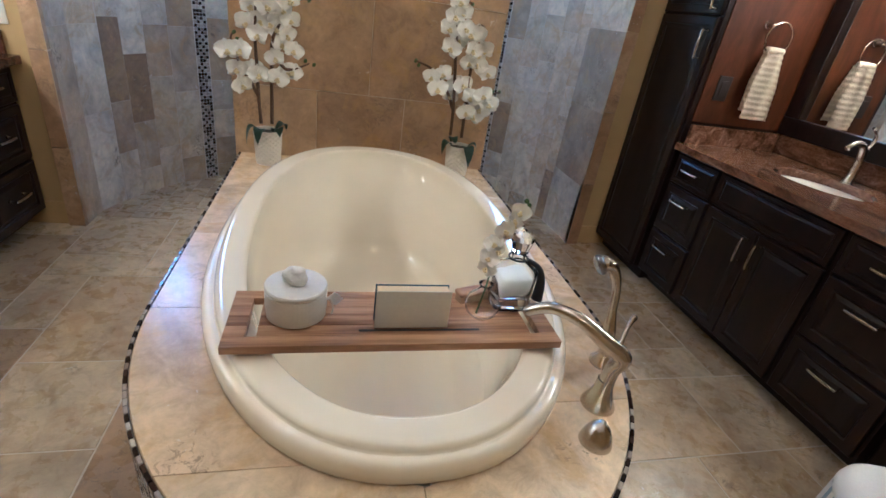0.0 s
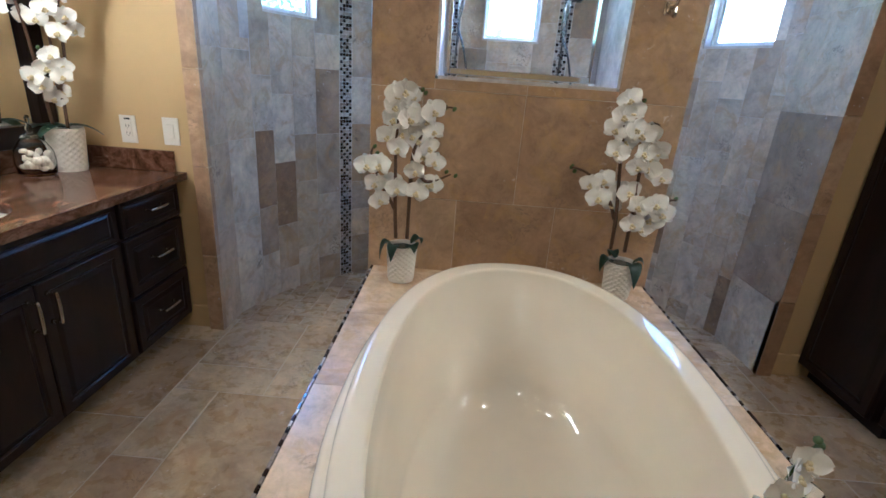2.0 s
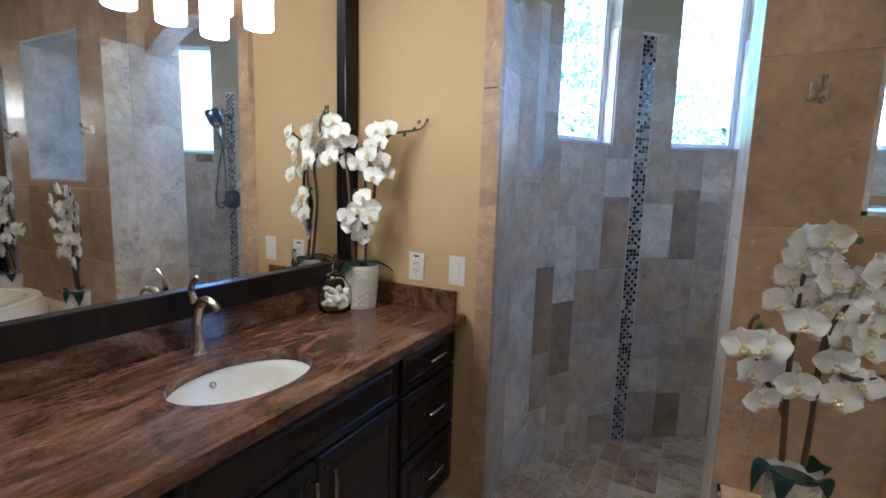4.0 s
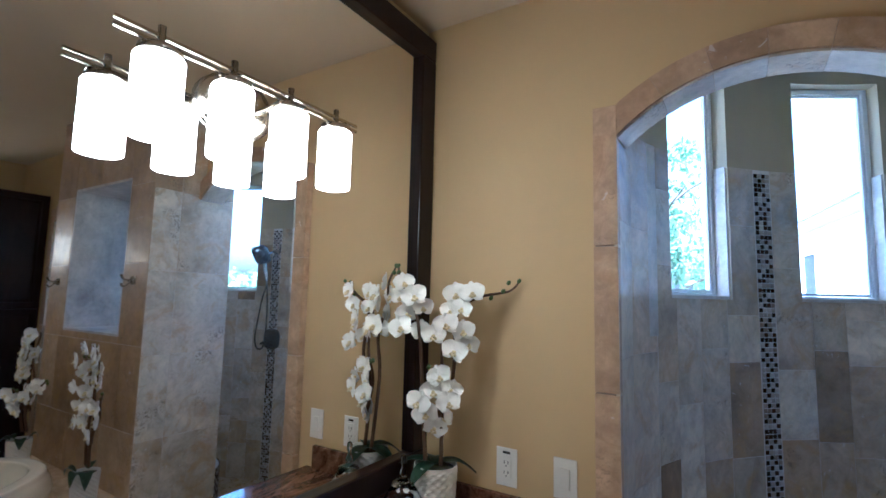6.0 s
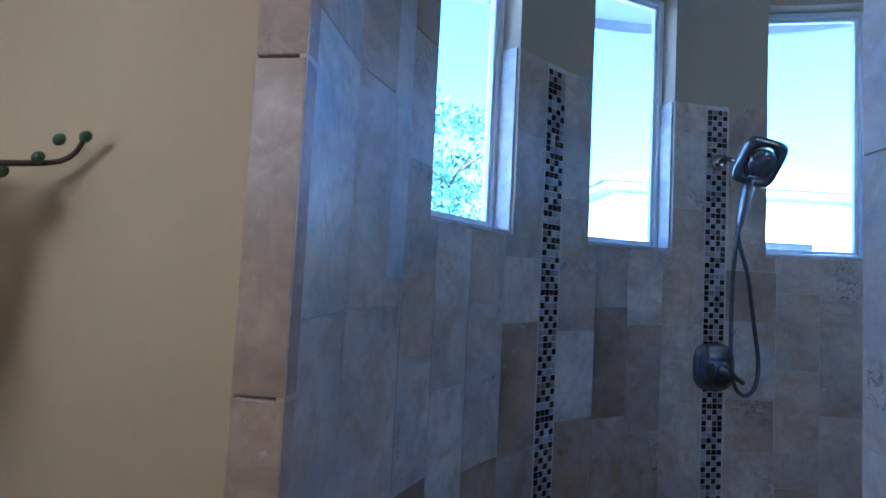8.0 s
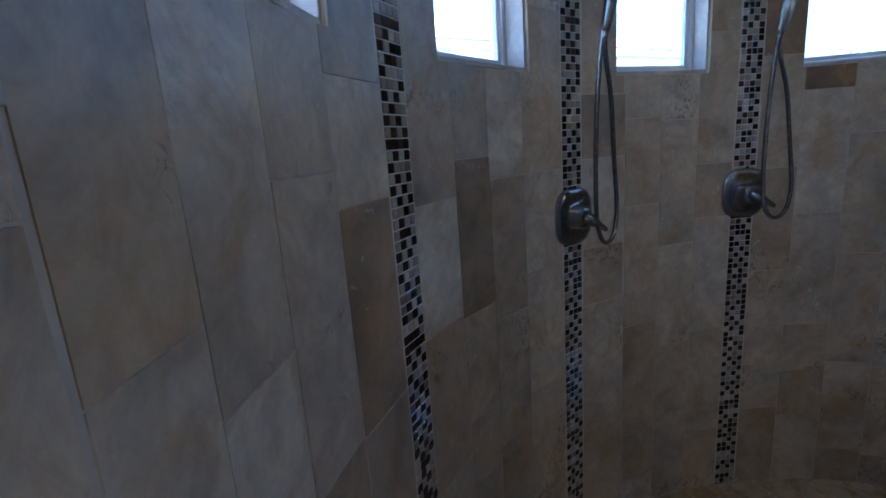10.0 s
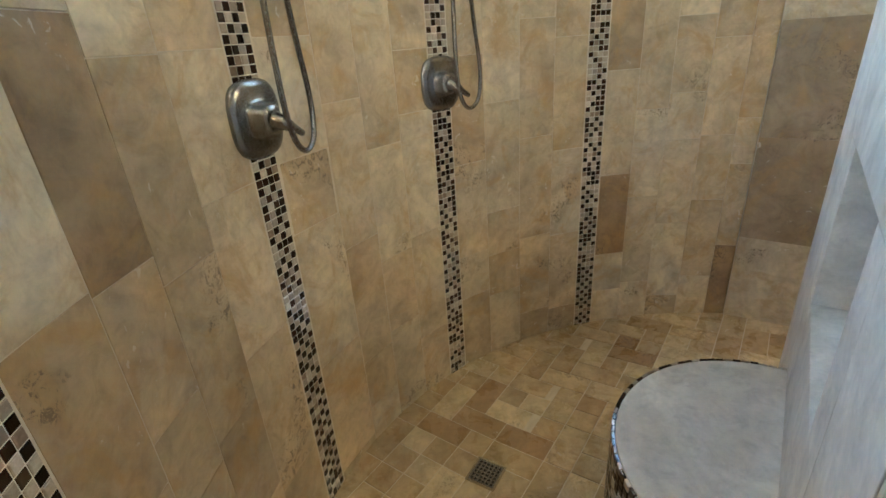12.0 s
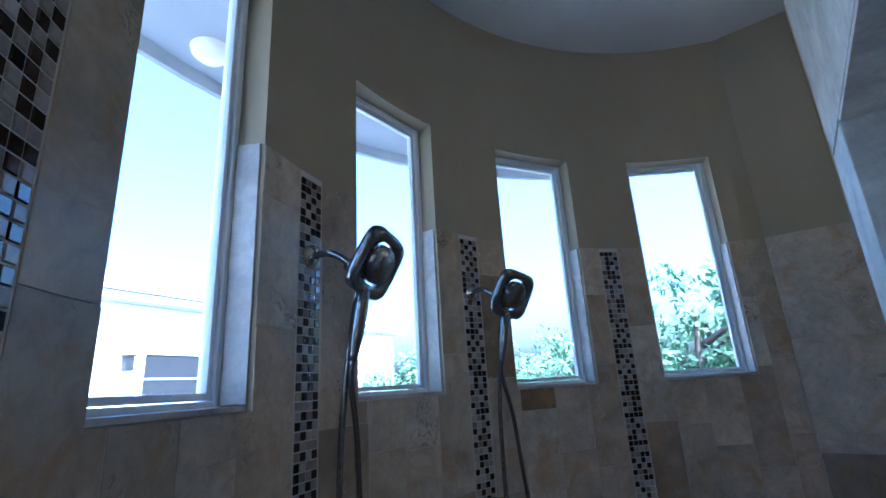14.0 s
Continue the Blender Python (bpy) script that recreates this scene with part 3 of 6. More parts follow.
bath = thing("bathtub", "glossy cream oval acrylic bathtub set in a tiled deck", "bathtub", (0, 0, 0))
part("shell", bathtub(), M_TUB, bath, smooth=True)
bm = lathe([(0.0, 0.004), (0.022, 0.004), (0.027, 0.0), (0.028, -0.004)], 24)
bm.transform(Matrix.Translation((TX, 1.02, 0.203)))
part("drain", bm, M_NICKEL, bath, "brushed nickel drain", True)
bm = lathe([(0.0, 0.008), (0.02, 0.008), (0.026, 0.004), (0.028, 0.0)], 24)
bm.transform(pose(-0.138, 1.45, 0.50, 0, 84, 0))
part("overflow", bm, M_NICKEL, bath, "overflow plate", True)


def deck_half(y, inset=0.0):
    """Half width of the deck at y."""
    if y >= 1.30:
        return 0.630 - inset
    return (0.630 - inset) * math.sqrt(max(1 - ((1.30 - y) / (0.77 - inset)) ** 2, 0))


def tub_half(y, k=0.985):
    q = abs(y - TYC) / (TB * k)
    return 0.0 if q >= 1 else TA * k * (1 - q ** 2.2) ** (1 / 2.2)


def deck_outline(n=40, inset=0.0):
    pts = [(TX - 0.63 + inset, YT), (TX - 0.63 + inset, 1.30)]
    for i in range(1, n):
        th = math.pi + math.pi * i / n
        pts.append((TX + (0.63 - inset) * math.cos(th), 1.30 + (0.77 - inset) * math.sin(th)))
    return pts + [(TX + 0.63 - inset, 1.30), (TX + 0.63 - inset, YT)]


deck = thing("bath_deck", "raised rounded bath deck of pale travertine slabs with mosaic edge", "bath deck", (0, 0, 0))
bm = bmesh.new()
out = deck_outline(inset=0.012)
lo_v = [bm.verts.new((x, y, 0)) for x, y in out]
hi_v = [bm.verts.new((x, y, DECK - 0.016)) for x, y in out]
for i in range(len(out) - 1):
    bm.faces.new((lo_v[i], lo_v[i + 1], hi_v[i + 1], hi_v[i]))
part("body", bm, M_MOSAIC_GROUT, deck)


def deck_slab(y0, y1, side, cut=0.0):
    """One slab of the deck's top between the bath and the edge."""
    bm = bmesh.new()
    n = 12
    rows = []
    for i in range(n + 1):
        y = y0 + 0.001 + (y1 - y0 - 0.002) * i / n
        xi = TX + side * max(tub_half(y), 0.001)
        xo = TX + side * deck_half(y, 0.0135)
        if side * (xo - xi) < 0.002:
            xi = xo - side * 0.002
        rows.append([bm.verts.new(p) for p in ((xi, y, DECK - 0.016), (xi, y, DECK), (xo - side * 0.003, y, DECK), (xo, y, DECK - 0.003), (xo, y, DECK - 0.016))])
    for a, b in zip(rows, rows[1:]):
        for k in range(4):
            bm.faces.new((a[k], b[k], b[k + 1], a[k + 1]))
    bm.faces.new(rows[0])
    bm.faces.new(rows[-1][::-1])
    part("slab", bm, M_TRAV_DECK, deck)


for side, cuts in ((-1, (0.546, 0.80, 1.30, 1.735, 2.17, YT)), (1, (0.546, 0.92, 1.36, 1.80, 2.23, YT))):
    for y0, y1 in zip(cuts, cuts[1:]):
        deck_slab(y0, y1, side)


def mosaic_mesh(dark=False, s=0.0195, t=0.008):
    return slab_mesh(s, s, t, 0.0015, M_MOSAIC_DARK if dark else M_MOSAIC)


mrng = random.Random(21)


def is_dark(r, k):
    """Dark pieces alternate loosely with pale ones."""
    return mrng.random() < (0.84 if (r + k) % 2 else 0.17)


PITCH = 0.0222


def mosaic_rest(name, poses_list, parent):
    """Many mosaic pieces joined into one mesh."""
    src = mosaic_mesh()
    vs = [v.co.copy() for v in src.vertices]
    fs = [tuple(p.vertices) for p in src.polygons]
    V, Fc, mats = [], [], []
    for m, dark in poses_list:
        o = len(V)
        V += [m @ v for v in vs]
        Fc += [tuple(i + o for i in f) for f in fs]
        mats += [1 if dark else 0] * len(fs)
    me = bpy.data.meshes.new(name)
    me.from_pydata(V, [], Fc)
    me.materials.append(M_MOSAIC)
    me.materials.append(M_MOSAIC_DARK)
    me.polygons.foreach_set("material_index", mats)
    ob = new(name, me)
    ob.parent = parent
    ob["kind"] = "stuff"
    return ob


def along(pts, pitch):
    """Places and headings at even steps along a polyline."""
    res, left = [], pitch / 2
    for (ax, ay), (bx, by) in zip(pts, pts[1:]):
        L = math.hypot(bx - ax, by - ay)
        d = left
        while d < L:
            f = d / L
            res.append((ax + (bx - ax) * f, ay + (by - ay) * f, math.atan2(by - ay, bx - ax)))
            d += pitch
        left = d - L
    return res


edge = along(deck_outline(60, 0.012), PITCH)
rest = []
for n_edge, (x, y, h) in enumerate(edge):
    for r in range(25):
        z = DECK - 0.0092 - r * PITCH
        rest.append((Matrix.Translation((x, y, z)) @ Matrix.Rotation(h, 4, "Z"), is_dark(r, n_edge)))
mosaic_rest("mosaic_edge", rest, deck)

# bench in the shower
BX, BA, BB, BZ = 0.215, 0.366, 0.360, 0.480
bench = thing("shower_bench", "half-round shower bench with pale stone top and mosaic sides", "bench", (0, 0, 0))
bm = bmesh.new()
bout = [(BX + BA * math.cos(math.pi * i / 30), YB + BB * math.sin(math.pi * i / 30)) for i in range(31)]
for ins, z0, z1 in ((0.014, -0.065, BZ - 0.02),):
    lo_v = [bm.verts.new((BX + (x - BX) * (1 - ins / BA), YB + (y - YB) * (1 - ins / BB), z0)) for x, y in bout]
    hi_v = [bm.verts.new((v.co.x, v.co.y, z1)) for v in lo_v]
    for i in range(30):
        bm.faces.new((lo_v[i], lo_v[i + 1], hi_v[i + 1], hi_v[i]))
part("body", bm, M_MOSAIC_GROUT, bench)
bm = bmesh.new()
prof = [(0.966, BZ - 0.02), (0.966, BZ - 0.002), (0.962, BZ)]
rings = [[bm.verts.new((BX + (x - BX) * k, YB + (y - YB) * k, z)) for x, y in bout] for k, z in prof]
for a, b in zip(rings, rings[1:]):
    for i in range(30):
        bm.faces.new((a[i], a[i + 1], b[i + 1], b[i]))
bm.faces.new(rings[-1])
part("top", bm, M_TRAV_PALE, bench, "pale polished stone top")
bedge = along([(x, y) for x, y in [(BX + (px - BX) * 0.972, YB + (py - YB) * 0.972) for px, py in bout]], PITCH)
bp = []
for n_edge, (x, y, h) in enumerate(bedge):
    for r in range(27):
        bp.append((Matrix.Translation((x, y, BZ - 0.0098 - r * PITCH)) @ Matrix.Rotation(h, 4, "Z"), is_dark(r, n_edge)))
bp.sort(key=lambda e: -e[0].translation.z + 0.4 * e[0].translation.x)
for m, dark in bp[:260]:
    ob = new("mosaic_tile", mosaic_mesh(dark))
    ob.parent = bench
    ob.matrix_basis = m
mosaic_rest("mosaic_side", bp[260:], bench)

# ---------------------------------------------------------------- vanities
def panel_front(w, h, t=0.02):
    """A raised-panel front: face in local x-z, front at y = -t."""
    bm = bmesh.new()
    steps = [(0.0, 0.0), (0.0, -t + 0.004), (0.004, -t), (0.040, -t), (0.046, -t + 0.007), (0.052, -t + 0.007), (0.066, -t + 0.001), (0.07, -t)]
    if min(w, h) < 0.18:
        steps = [(0.0, 0.0), (0.0, -t + 0.004), (0.004, -t), (0.022, -t), (0.027, -t + 0.006), (0.031, -t + 0.006), (0.040, -t + 0.001), (0.043, -t)]
    rings = []
    for k, y in steps:
        rings.append([bm.verts.new(p) for p in ((-w / 2 + k, y, -h / 2 + k), (w / 2 - k, y, -h / 2 + k), (w / 2 - k, y, h / 2 - k), (-w / 2 + k, y, h / 2 - k))])
    for a, b in zip(rings, rings[1:]):
        for i in range(4):
            bm.faces.new((a[i], a[(i + 1) % 4], b[(i + 1) % 4], b[i]))
    bm.faces.new(rings[-1])
    return bm


def pull(L=0.11):
    """A bar pull on two posts, along local x, standing off to -y."""
    bm = tube([(-L / 2 - 0.006, -0.034, 0), (-L / 4, -0.037, 0), (L / 4, -0.037, 0), (L / 2 + 0.006, -0.034, 0)], [0.0062, 0.0072, 0.0062], 8, 3)
    for s in (-1, 1):
        tube([(s * L / 2, -0.034, 0), (s * L / 2, -0.015, 0), (s * L / 2, 0.0, 0)], [0.0055, 0.005, 0.009], 8, 2, bm=bm)
    return bm


def front(cab, name, m, w, h, upright=None, handle=True, lift=0.012):
    """A drawer or door with its pull. upright: side (-1, 1) of a door's upright pull."""
    d = part(name, panel_front(w, h), M_CAB, cab)
    d.matrix_basis = m
    if not handle:
        return d
    hb = pull(0.11)
    if upright is None:
        hb.transform(Matrix.Translation((0, -0.02, lift)))
    else:
        hb.transform(Matrix.Translation((upright * (w / 2 - 0.035), -0.02, h / 2 - 0.10)) @ Matrix.Rotation(math.pi / 2, 4, "Y"))
    part("handle", hb, M_NICKEL, d, "brushed nickel bar pull", True)
    return d


def cabinet_unit(label, x_face, y0, y1, way, layout, depth, z1=0.83):
    """A dark base unit whose front looks along +x (way 1) or -x (way -1)."""
    c = thing("vanity_cabinet", label, "cabinet", (0, 0, 0), "vanity cabinets")
    xb = x_face - way * depth
    bm = boxes((min(x_face, xb), y0 + 0.001, 0.085, max(x_face, xb), y1 - 0.001, z1))
    if z1 < 0.8:
        xi = x_face - way * 0.02
        box(bm, min(x_face, xi), y0 + 0.001, z1 + 0.0005, max(x_face, xi), y1 - 0.001, 0.83)
    part("body", bm, M_CAB, c)
    xk = x_face - way * 0.09
    part("toe_kick", boxes((min(xk, xb), y0 + 0.001, 0.0, max(xk, xb), y1 - 0.001, 0.085)), M_CAB, c)
    turn = Matrix.Rotation(way * math.pi / 2, 4, "Z")
    for kind, u0, u1, z0, zz1, up in layout:
        m = Matrix.Translation((x_face, (u0 + u1) / 2, (z0 + zz1) / 2)) @ turn
        front(c, "door" if kind == "d" else ("drawer" if kind == "w" else "false_front"), m, u1 - u0 - 0.008, zz1 - z0 - 0.008, up, kind != "f", 0.012 if way > 0 else (zz1 - z0) / 2 - 0.075)
    return c


ROWS_Z = ((0.655, 0.822), (0.375, 0.648), (0.092, 0.368))


def stack(y0, y1):
    return [("w", y0, y1, a, b, None) for a, b in ROWS_Z]


def sink_base(y0, y1, way):
    ym = (y0 + y1) / 2
    return [("f", y0, y1, 0.655, 0.822, None), ("d", y0, ym, 0.092, 0.648, way), ("d", ym, y1, 0.092, 0.648, -way)]


XF_L, XF_R = -1.425, 1.955
DEPTH_L, DEPTH_R = XF_L - XWL - 0.003, XWR - XF_R - 0.003
lab_d = "espresso raised-panel drawer unit with three drawers under the counter"
lab_s = "espresso raised-panel sink unit with a pair of doors"
cabinet_unit(lab_d, XF_L, 2.470, 2.930, 1, stack(2.480, 2.915), DEPTH_L)
cabinet_unit(lab_s, XF_L, 1.590, 2.470, 1, sink_base(1.605, 2.455, 1), DEPTH_L, 0.69)
cabinet_unit(lab_d, XF_L, 1.140, 1.590, 1, stack(1.15, 1.58), DEPTH_L)
cabinet_unit(lab_d, XF_L, 0.60, 1.140, 1, stack(0.61, 1.13), DEPTH_L)
cabinet_unit(lab_d, XF_R, 2.100, 2.448, -1, stack(2.11, 2.435), DEPTH_R)
cabinet_unit(lab_s, XF_R, 1.430, 2.100, -1, sink_base(1.44, 2.09, -1), DEPTH_R, 0.69)
cabinet_unit(lab_d, XF_R, 1.020, 1.430, -1, stack(1.03, 1.42), DEPTH_R)
cabinet_unit(lab_d, XF_R + 0.05, 0.55, 1.020, -1, stack(0.56, 1.01), DEPTH_R - 0.05)

tall = thing("tall_cabinet", "tall espresso linen cabinet with two raised-panel doors", "cabinet", (0, 0, 0))
XT = 1.925
part("body", boxes((XT, 2.455, 0.085, XWR - 0.003, YW - 0.003, 2.45)), M_CAB, tall)
part("toe_kick", boxes((XT + 0.07, 2.455, 0.0, XWR - 0.003, YW - 0.003, 0.085)), M_CAB, tall)
# Lighter, redder copy of the cabinet wood: lamp light is in the colour.
part("side_panel", boxes((XT + 0.03, 2.449, 0.985, XWR - 0.003, 2.4545, 2.45)), M_CAB_LIT, tall, "reddish brown wood end panel with lamp light in its colour")
for z0, z1, up in ((0.092, 1.487, 1), (1.497, 2.44, 0)):
    d = part("door", panel_front(0.455, z1 - z0), M_CAB, tall)
    d.matrix_basis = Matrix.Translation((XT, 2.695, (z0 + z1) / 2)) @ Matrix.Rotation(-math.pi / 2, 4, "Z")
    hb = pull(0.13)
    hz = (z1 - z0) / 2 - 0.13 if up else -(z1 - z0) / 2 + 0.09
    hb.transform(Matrix.Translation((0.19, -0.02, hz)) @ Matrix.Rotation(math.pi / 2, 4, "Y"))
    part("handle", hb, M_NICKEL, d, "brushed nickel bar pull", True)


def ellipse_hole_plate(x0, x1, y0, y1, cx, cy, hx, hy, z0, z1, n=48):
    """A slab with an oval cut-out."""
    bm = bmesh.new()
    ins, outs = [], []
    for i in range(n):
        th = 2 * math.pi * i / n
        c, s = math.cos(th), math.sin(th)
        ins.append((cx + hx * c, cy + hy * s))
        k = min(((x1 - cx) if c > 0 else (cx - x0)) / max(abs(c), 1e-6), ((y1 - cy) if s > 0 else (cy - y0)) / max(abs(s), 1e-6))
        outs.append((cx + k * c, cy + k * s))
    for corner in ((x0, y0), (x0, y1), (x1, y0), (x1, y1)):
        j = min(range(n), key=lambda i: (outs[i][0] - corner[0]) ** 2 + (outs[i][1] - corner[1]) ** 2)
        outs[j] = corner
    rings = [[bm.verts.new((x, y, z)) for x, y in pts] for pts, z in ((ins, z0), (ins, z1 - 0.004), ([(cx + (x - cx) * 1.02, cy + (y - cy) * 1.02) for x, y in ins], z1),
             ([(x, y) for x, y in outs], z1), ([(x, y) for x, y in outs], z0))]
    for a, b in zip(rings, rings[1:] + rings[:1]):
        for i in range(n):
            bm.faces.new((a[i], a[(i + 1) % n], b[(i + 1) % n], b[i]))
    return bm


def faucet(name, label, m):
    """A one-handle basin tap; the spout reaches along local +x."""
    f = thing(name, label, "faucet", m=m)
    part("body", tube([(0, 0, 0), (0, 0, 0.004), (-0.004, 0, 0.05), (-0.002, 0, 0.12), (0.02, 0, 0.175), (0.065, 0, 0.185), (0.105, 0, 0.158)],
                      [0.027, 0.026, 0.021, 0.018, 0.016, 0.014, 0.013], 16, 5), M_NICKEL, f, smooth=True)
    part("lever", tube([(-0.012, 0, 0.165), (-0.028, 0, 0.20), (-0.018, 0, 0.235), (0.012, 0, 0.258)], [0.017, 0.013, 0.009, 0.011], 12, 5, 0.7), M_NICKEL, f, smooth=True)
    part("base_ring", lathe([(0.031, 0), (0.031, 0.004), (0.026, 0.008)], 24), M_NICKEL, f, smooth=True)
    return f


def vanity_top(way, x_edge, x_wall, y0, y1, sx, sy, splash_end):
    lo, hi = min(x_edge, x_wall), max(x_edge, x_wall)
    c = thing("countertop", "polished red-brown granite countertop with backsplash", "countertop", (0, 0, 0))
    hx, hy = 0.165, 0.225
    part("slab", ellipse_hole_plate(lo, hi, y0, y1, sx, sy, hx, hy, 0.832, 0.870), M_GRANITE, c)
    xs = x_wall + way * 0.02
    part("backsplash", boxes((min(x_wall, xs), y0, 0.8705, max(x_wall, xs), y1, 0.972), bevel=0.002), M_GRANITE, c)
    e0, e1 = splash_end
    part("end_splash", boxes((min(xs + way * 0.001, x_edge - way * 0.05), e0, 0.8705, max(xs + way * 0.001, x_edge - way * 0.05), e1, 0.972), bevel=0.002), M_GRANITE, c)
    s = thing("sink_basin", "white oval undermount porcelain basin", "sink", (sx, sy, 0))
    bm = bmesh.new()
    n = 40
    rings = []
    for k, z in ((1.04, 0.831), (1.0, 0.829), (0.95, 0.80), (0.86, 0.755), (0.65, 0.715), (0.3, 0.70), (0.08, 0.698)):
        rings.append([bm.verts.new((hx * k * math.cos(2 * math.pi * i / n), hy * k * math.sin(2 * math.pi * i / n), z)) for i in range(n)])
    for a, b in zip(rings, rings[1:]):
        for i in range(n):
            bm.faces.new((a[i], a[(i + 1) % n], b[(i + 1) % n], b[i]))
    bm.faces.new(rings[-1])
    part("bowl", bm, M_SINK, s, smooth=True)
    bm = lathe([(0.0, 0.006), (0.018, 0.006), (0.022, 0.001)], 20)
    bm.transform(Matrix.Translation((0, 0, 0.697)))
    part("drain", bm, M_NICKEL, s, "nickel drain", True)
    bm = lathe([(0.006, 0.004), (0.010, 0.004), (0.012, 0.0)], 16)
    bm.transform(pose(-way * hx * 0.90, 0, 0.795, 0, way * 62, 0))
    part("overflow", bm, M_NICKEL, s, "overflow ring", True)
    faucet("basin_faucet", "brushed nickel single-lever basin faucet on granite", Matrix.Translation((x_wall + way * 0.115, sy + 0.03, 0.8702)) @ Matrix.Rotation(0 if way > 0 else math.pi, 4, "Z"))


vanity_top(1, -1.365, XWL, 0.58, YW - 0.002, -1.650, 1.985, (YW - 0.022, YW - 0.002))
vanity_top(-1, 1.905, XWR, 0.53, 2.447, 2.265, 1.865, (2.428, 2.4475))


def mirror_unit(way, x_wall, y0, y1, z0, z1):
    t = thing("wall_mirror", "large wall mirror in a wide espresso wood frame", "mirror", (0, 0, 0))
    w = 0.095
    xa, xb = x_wall + way * 0.001, x_wall + way * 0.046
    lo, hi = min(xa, xb), max(xa, xb)
    for nm, s in (("frame_rail", (lo, y0, z0, hi, y1, z0 + w)), ("frame_rail", (lo, y0, z1 - w, hi, y1, z1)),
                  ("frame_stile", (lo, y0, z0 + w + 0.0005, hi, y0 + w, z1 - w - 0.0005)), ("frame_stile", (lo, y1 - w, z0 + w + 0.0005, hi, y1, z1 - w - 0.0005))):
        part(nm, boxes(s, bevel=0.005), M_CAB, t)
    xg = x_wall + way * 0.018
    part("glass", boxes((min(xa, xg), y0 + w - 0.004, z0 + w - 0.004, max(xa, xg), y1 - w + 0.004, z1 - w + 0.004)), M_MIRROR, t, "silvered mirror glass")
    return t


mirror_unit(1, XWL, 0.45, YW - 0.004, 0.975, 2.752)
mirror_unit(-1, XWR, 0.45, 2.440, 0.975, 2.752)


def light_bar(m):
    """Four opal cylinders hung from a bar; local +x points into the room."""
    t = thing("vanity_light", "nickel vanity light bar with four lit opal glass cylinders", "wall lamp", m=m)
    part("bar", boxes((-0.004, -0.335, -0.002, 0.004, 0.335, 0.006), (-0.004, -0.335, 0.014, 0.004, 0.335, 0.022), bevel=0.001), M_NICKEL, t)
    bm = lathe([(0.0, 0.0), (0.085, 0.0), (0.085, -0.012), (0.06, -0.022), (0.0, -0.022)], 32)
    bm.transform(Matrix.Translation((-0.113, 0, -0.02)) @ Matrix.Rotation(-math.pi / 2, 4, "Y") @ Matrix.Scale(1.25, 4, (0, 1, 0)))
    part("backplate", bm, M_NICKEL, t, smooth=True)
    for s in (-1, 1):
        part("arm", tube([(-0.105, s * 0.05, -0.02), (-0.06, s * 0.06, -0.012), (0, s * 0.065, 0.008)], 0.007, 8, 4), M_NICKEL, t, smooth=True)
    for i in range(4):
        y = (i - 1.5) * 0.165
        c = lathe([(0.0, 0.045), (0.008, 0.045), (0.008, 0.0), (0.012, -0.002), (0.042, -0.004), (0.044, -0.022), (0.040, -0.022)], 24)
        c.transform(Matrix.Translation((0, y, -0.005)))
        part("cap", c, M_NICKEL, t, smooth=True)
        c = lathe([(0.02, -0.018), (0.045, -0.021), (0.048, -0.026), (0.048, -0.186), (0.045, -0.189), (0.043, -0.189), (0.043, -0.03), (0.02, -0.025)], 28)
        c.transform(Matrix.Translation((0, y, -0.005)))
        part("shade", c, M_SHADE, t, "lit white opal glass cylinder", True)
    return t


light_bar(Matrix.Translation((-1.886, 2.027, 2.155)))
light_bar(Matrix.Translation((2.426, 1.865, 2.155)) @ Matrix.Rotation(math.pi, 4, "Z"))
# One downlight shows in the mirror; the other three are unseen, added for light.
for x, y in ((-0.9, 1.6), (0.25, 0.6), (1.45, 1.6), (0.25, -0.8)):
    d = thing("downlight", "round recessed ceiling downlight, lit", "ceiling lamp", (x, y, CEIL), "downlights")
    part("trim_ring", lathe([(0.075, -0.001), (0.078, -0.006), (0.062, -0.008), (0.058, -0.002)], 32), M_WHITE_PLASTIC, d, smooth=True)
    part("lens", lathe([(0.0, -0.003), (0.058, -0.003)], 32), M_DOWN, d, "glowing lens")


# ---------------------------------------------------------------- switches, hooks, towel
def wall_plate(name, label, x, z, outlet):
    t = thing(name, label, "outlet" if outlet else "light switch", (x, YW, z))
    part("plate", boxes((-0.040, -0.006, -0.066, 0.040, 0.0, 0.066), bevel=0.003), M_WHITE_PLASTIC, t)
    if outlet:
        part("insert", boxes((-0.018, -0.009, -0.036, 0.018, -0.005, 0.036), bevel=0.001), M_WHITE_PLASTIC, t)
        # Holes are not cut: thin black blocks put their shade into colour.
        part("slots", boxes((-0.009, -0.0096, 0.012, -0.006, -0.0088, 0.022), (0.006, -0.0096, 0.012, 0.009, -0.0088, 0.022), (-0.009, -0.0096, -0.022, -0.006, -0.0088, -0.012),
                            (0.006, -0.0096, -0.022, 0.009, -0.0088, -0.012), (-0.002, -0.0096, 0.003, 0.002, -0.0088, 0.007), (-0.002, -0.0096, -0.031, 0.002, -0.0088, -0.027)), M_BLACK, t)
        part("indicator", boxes((-0.014, -0.0075, 0.046, 0.014, -0.0055, 0.054)), M_BLACK, t)
    else:
        part("rocker", boxes((-0.017, -0.011, -0.034, 0.017, -0.005, 0.034), bevel=0.003), M_WHITE_PLASTIC, t)


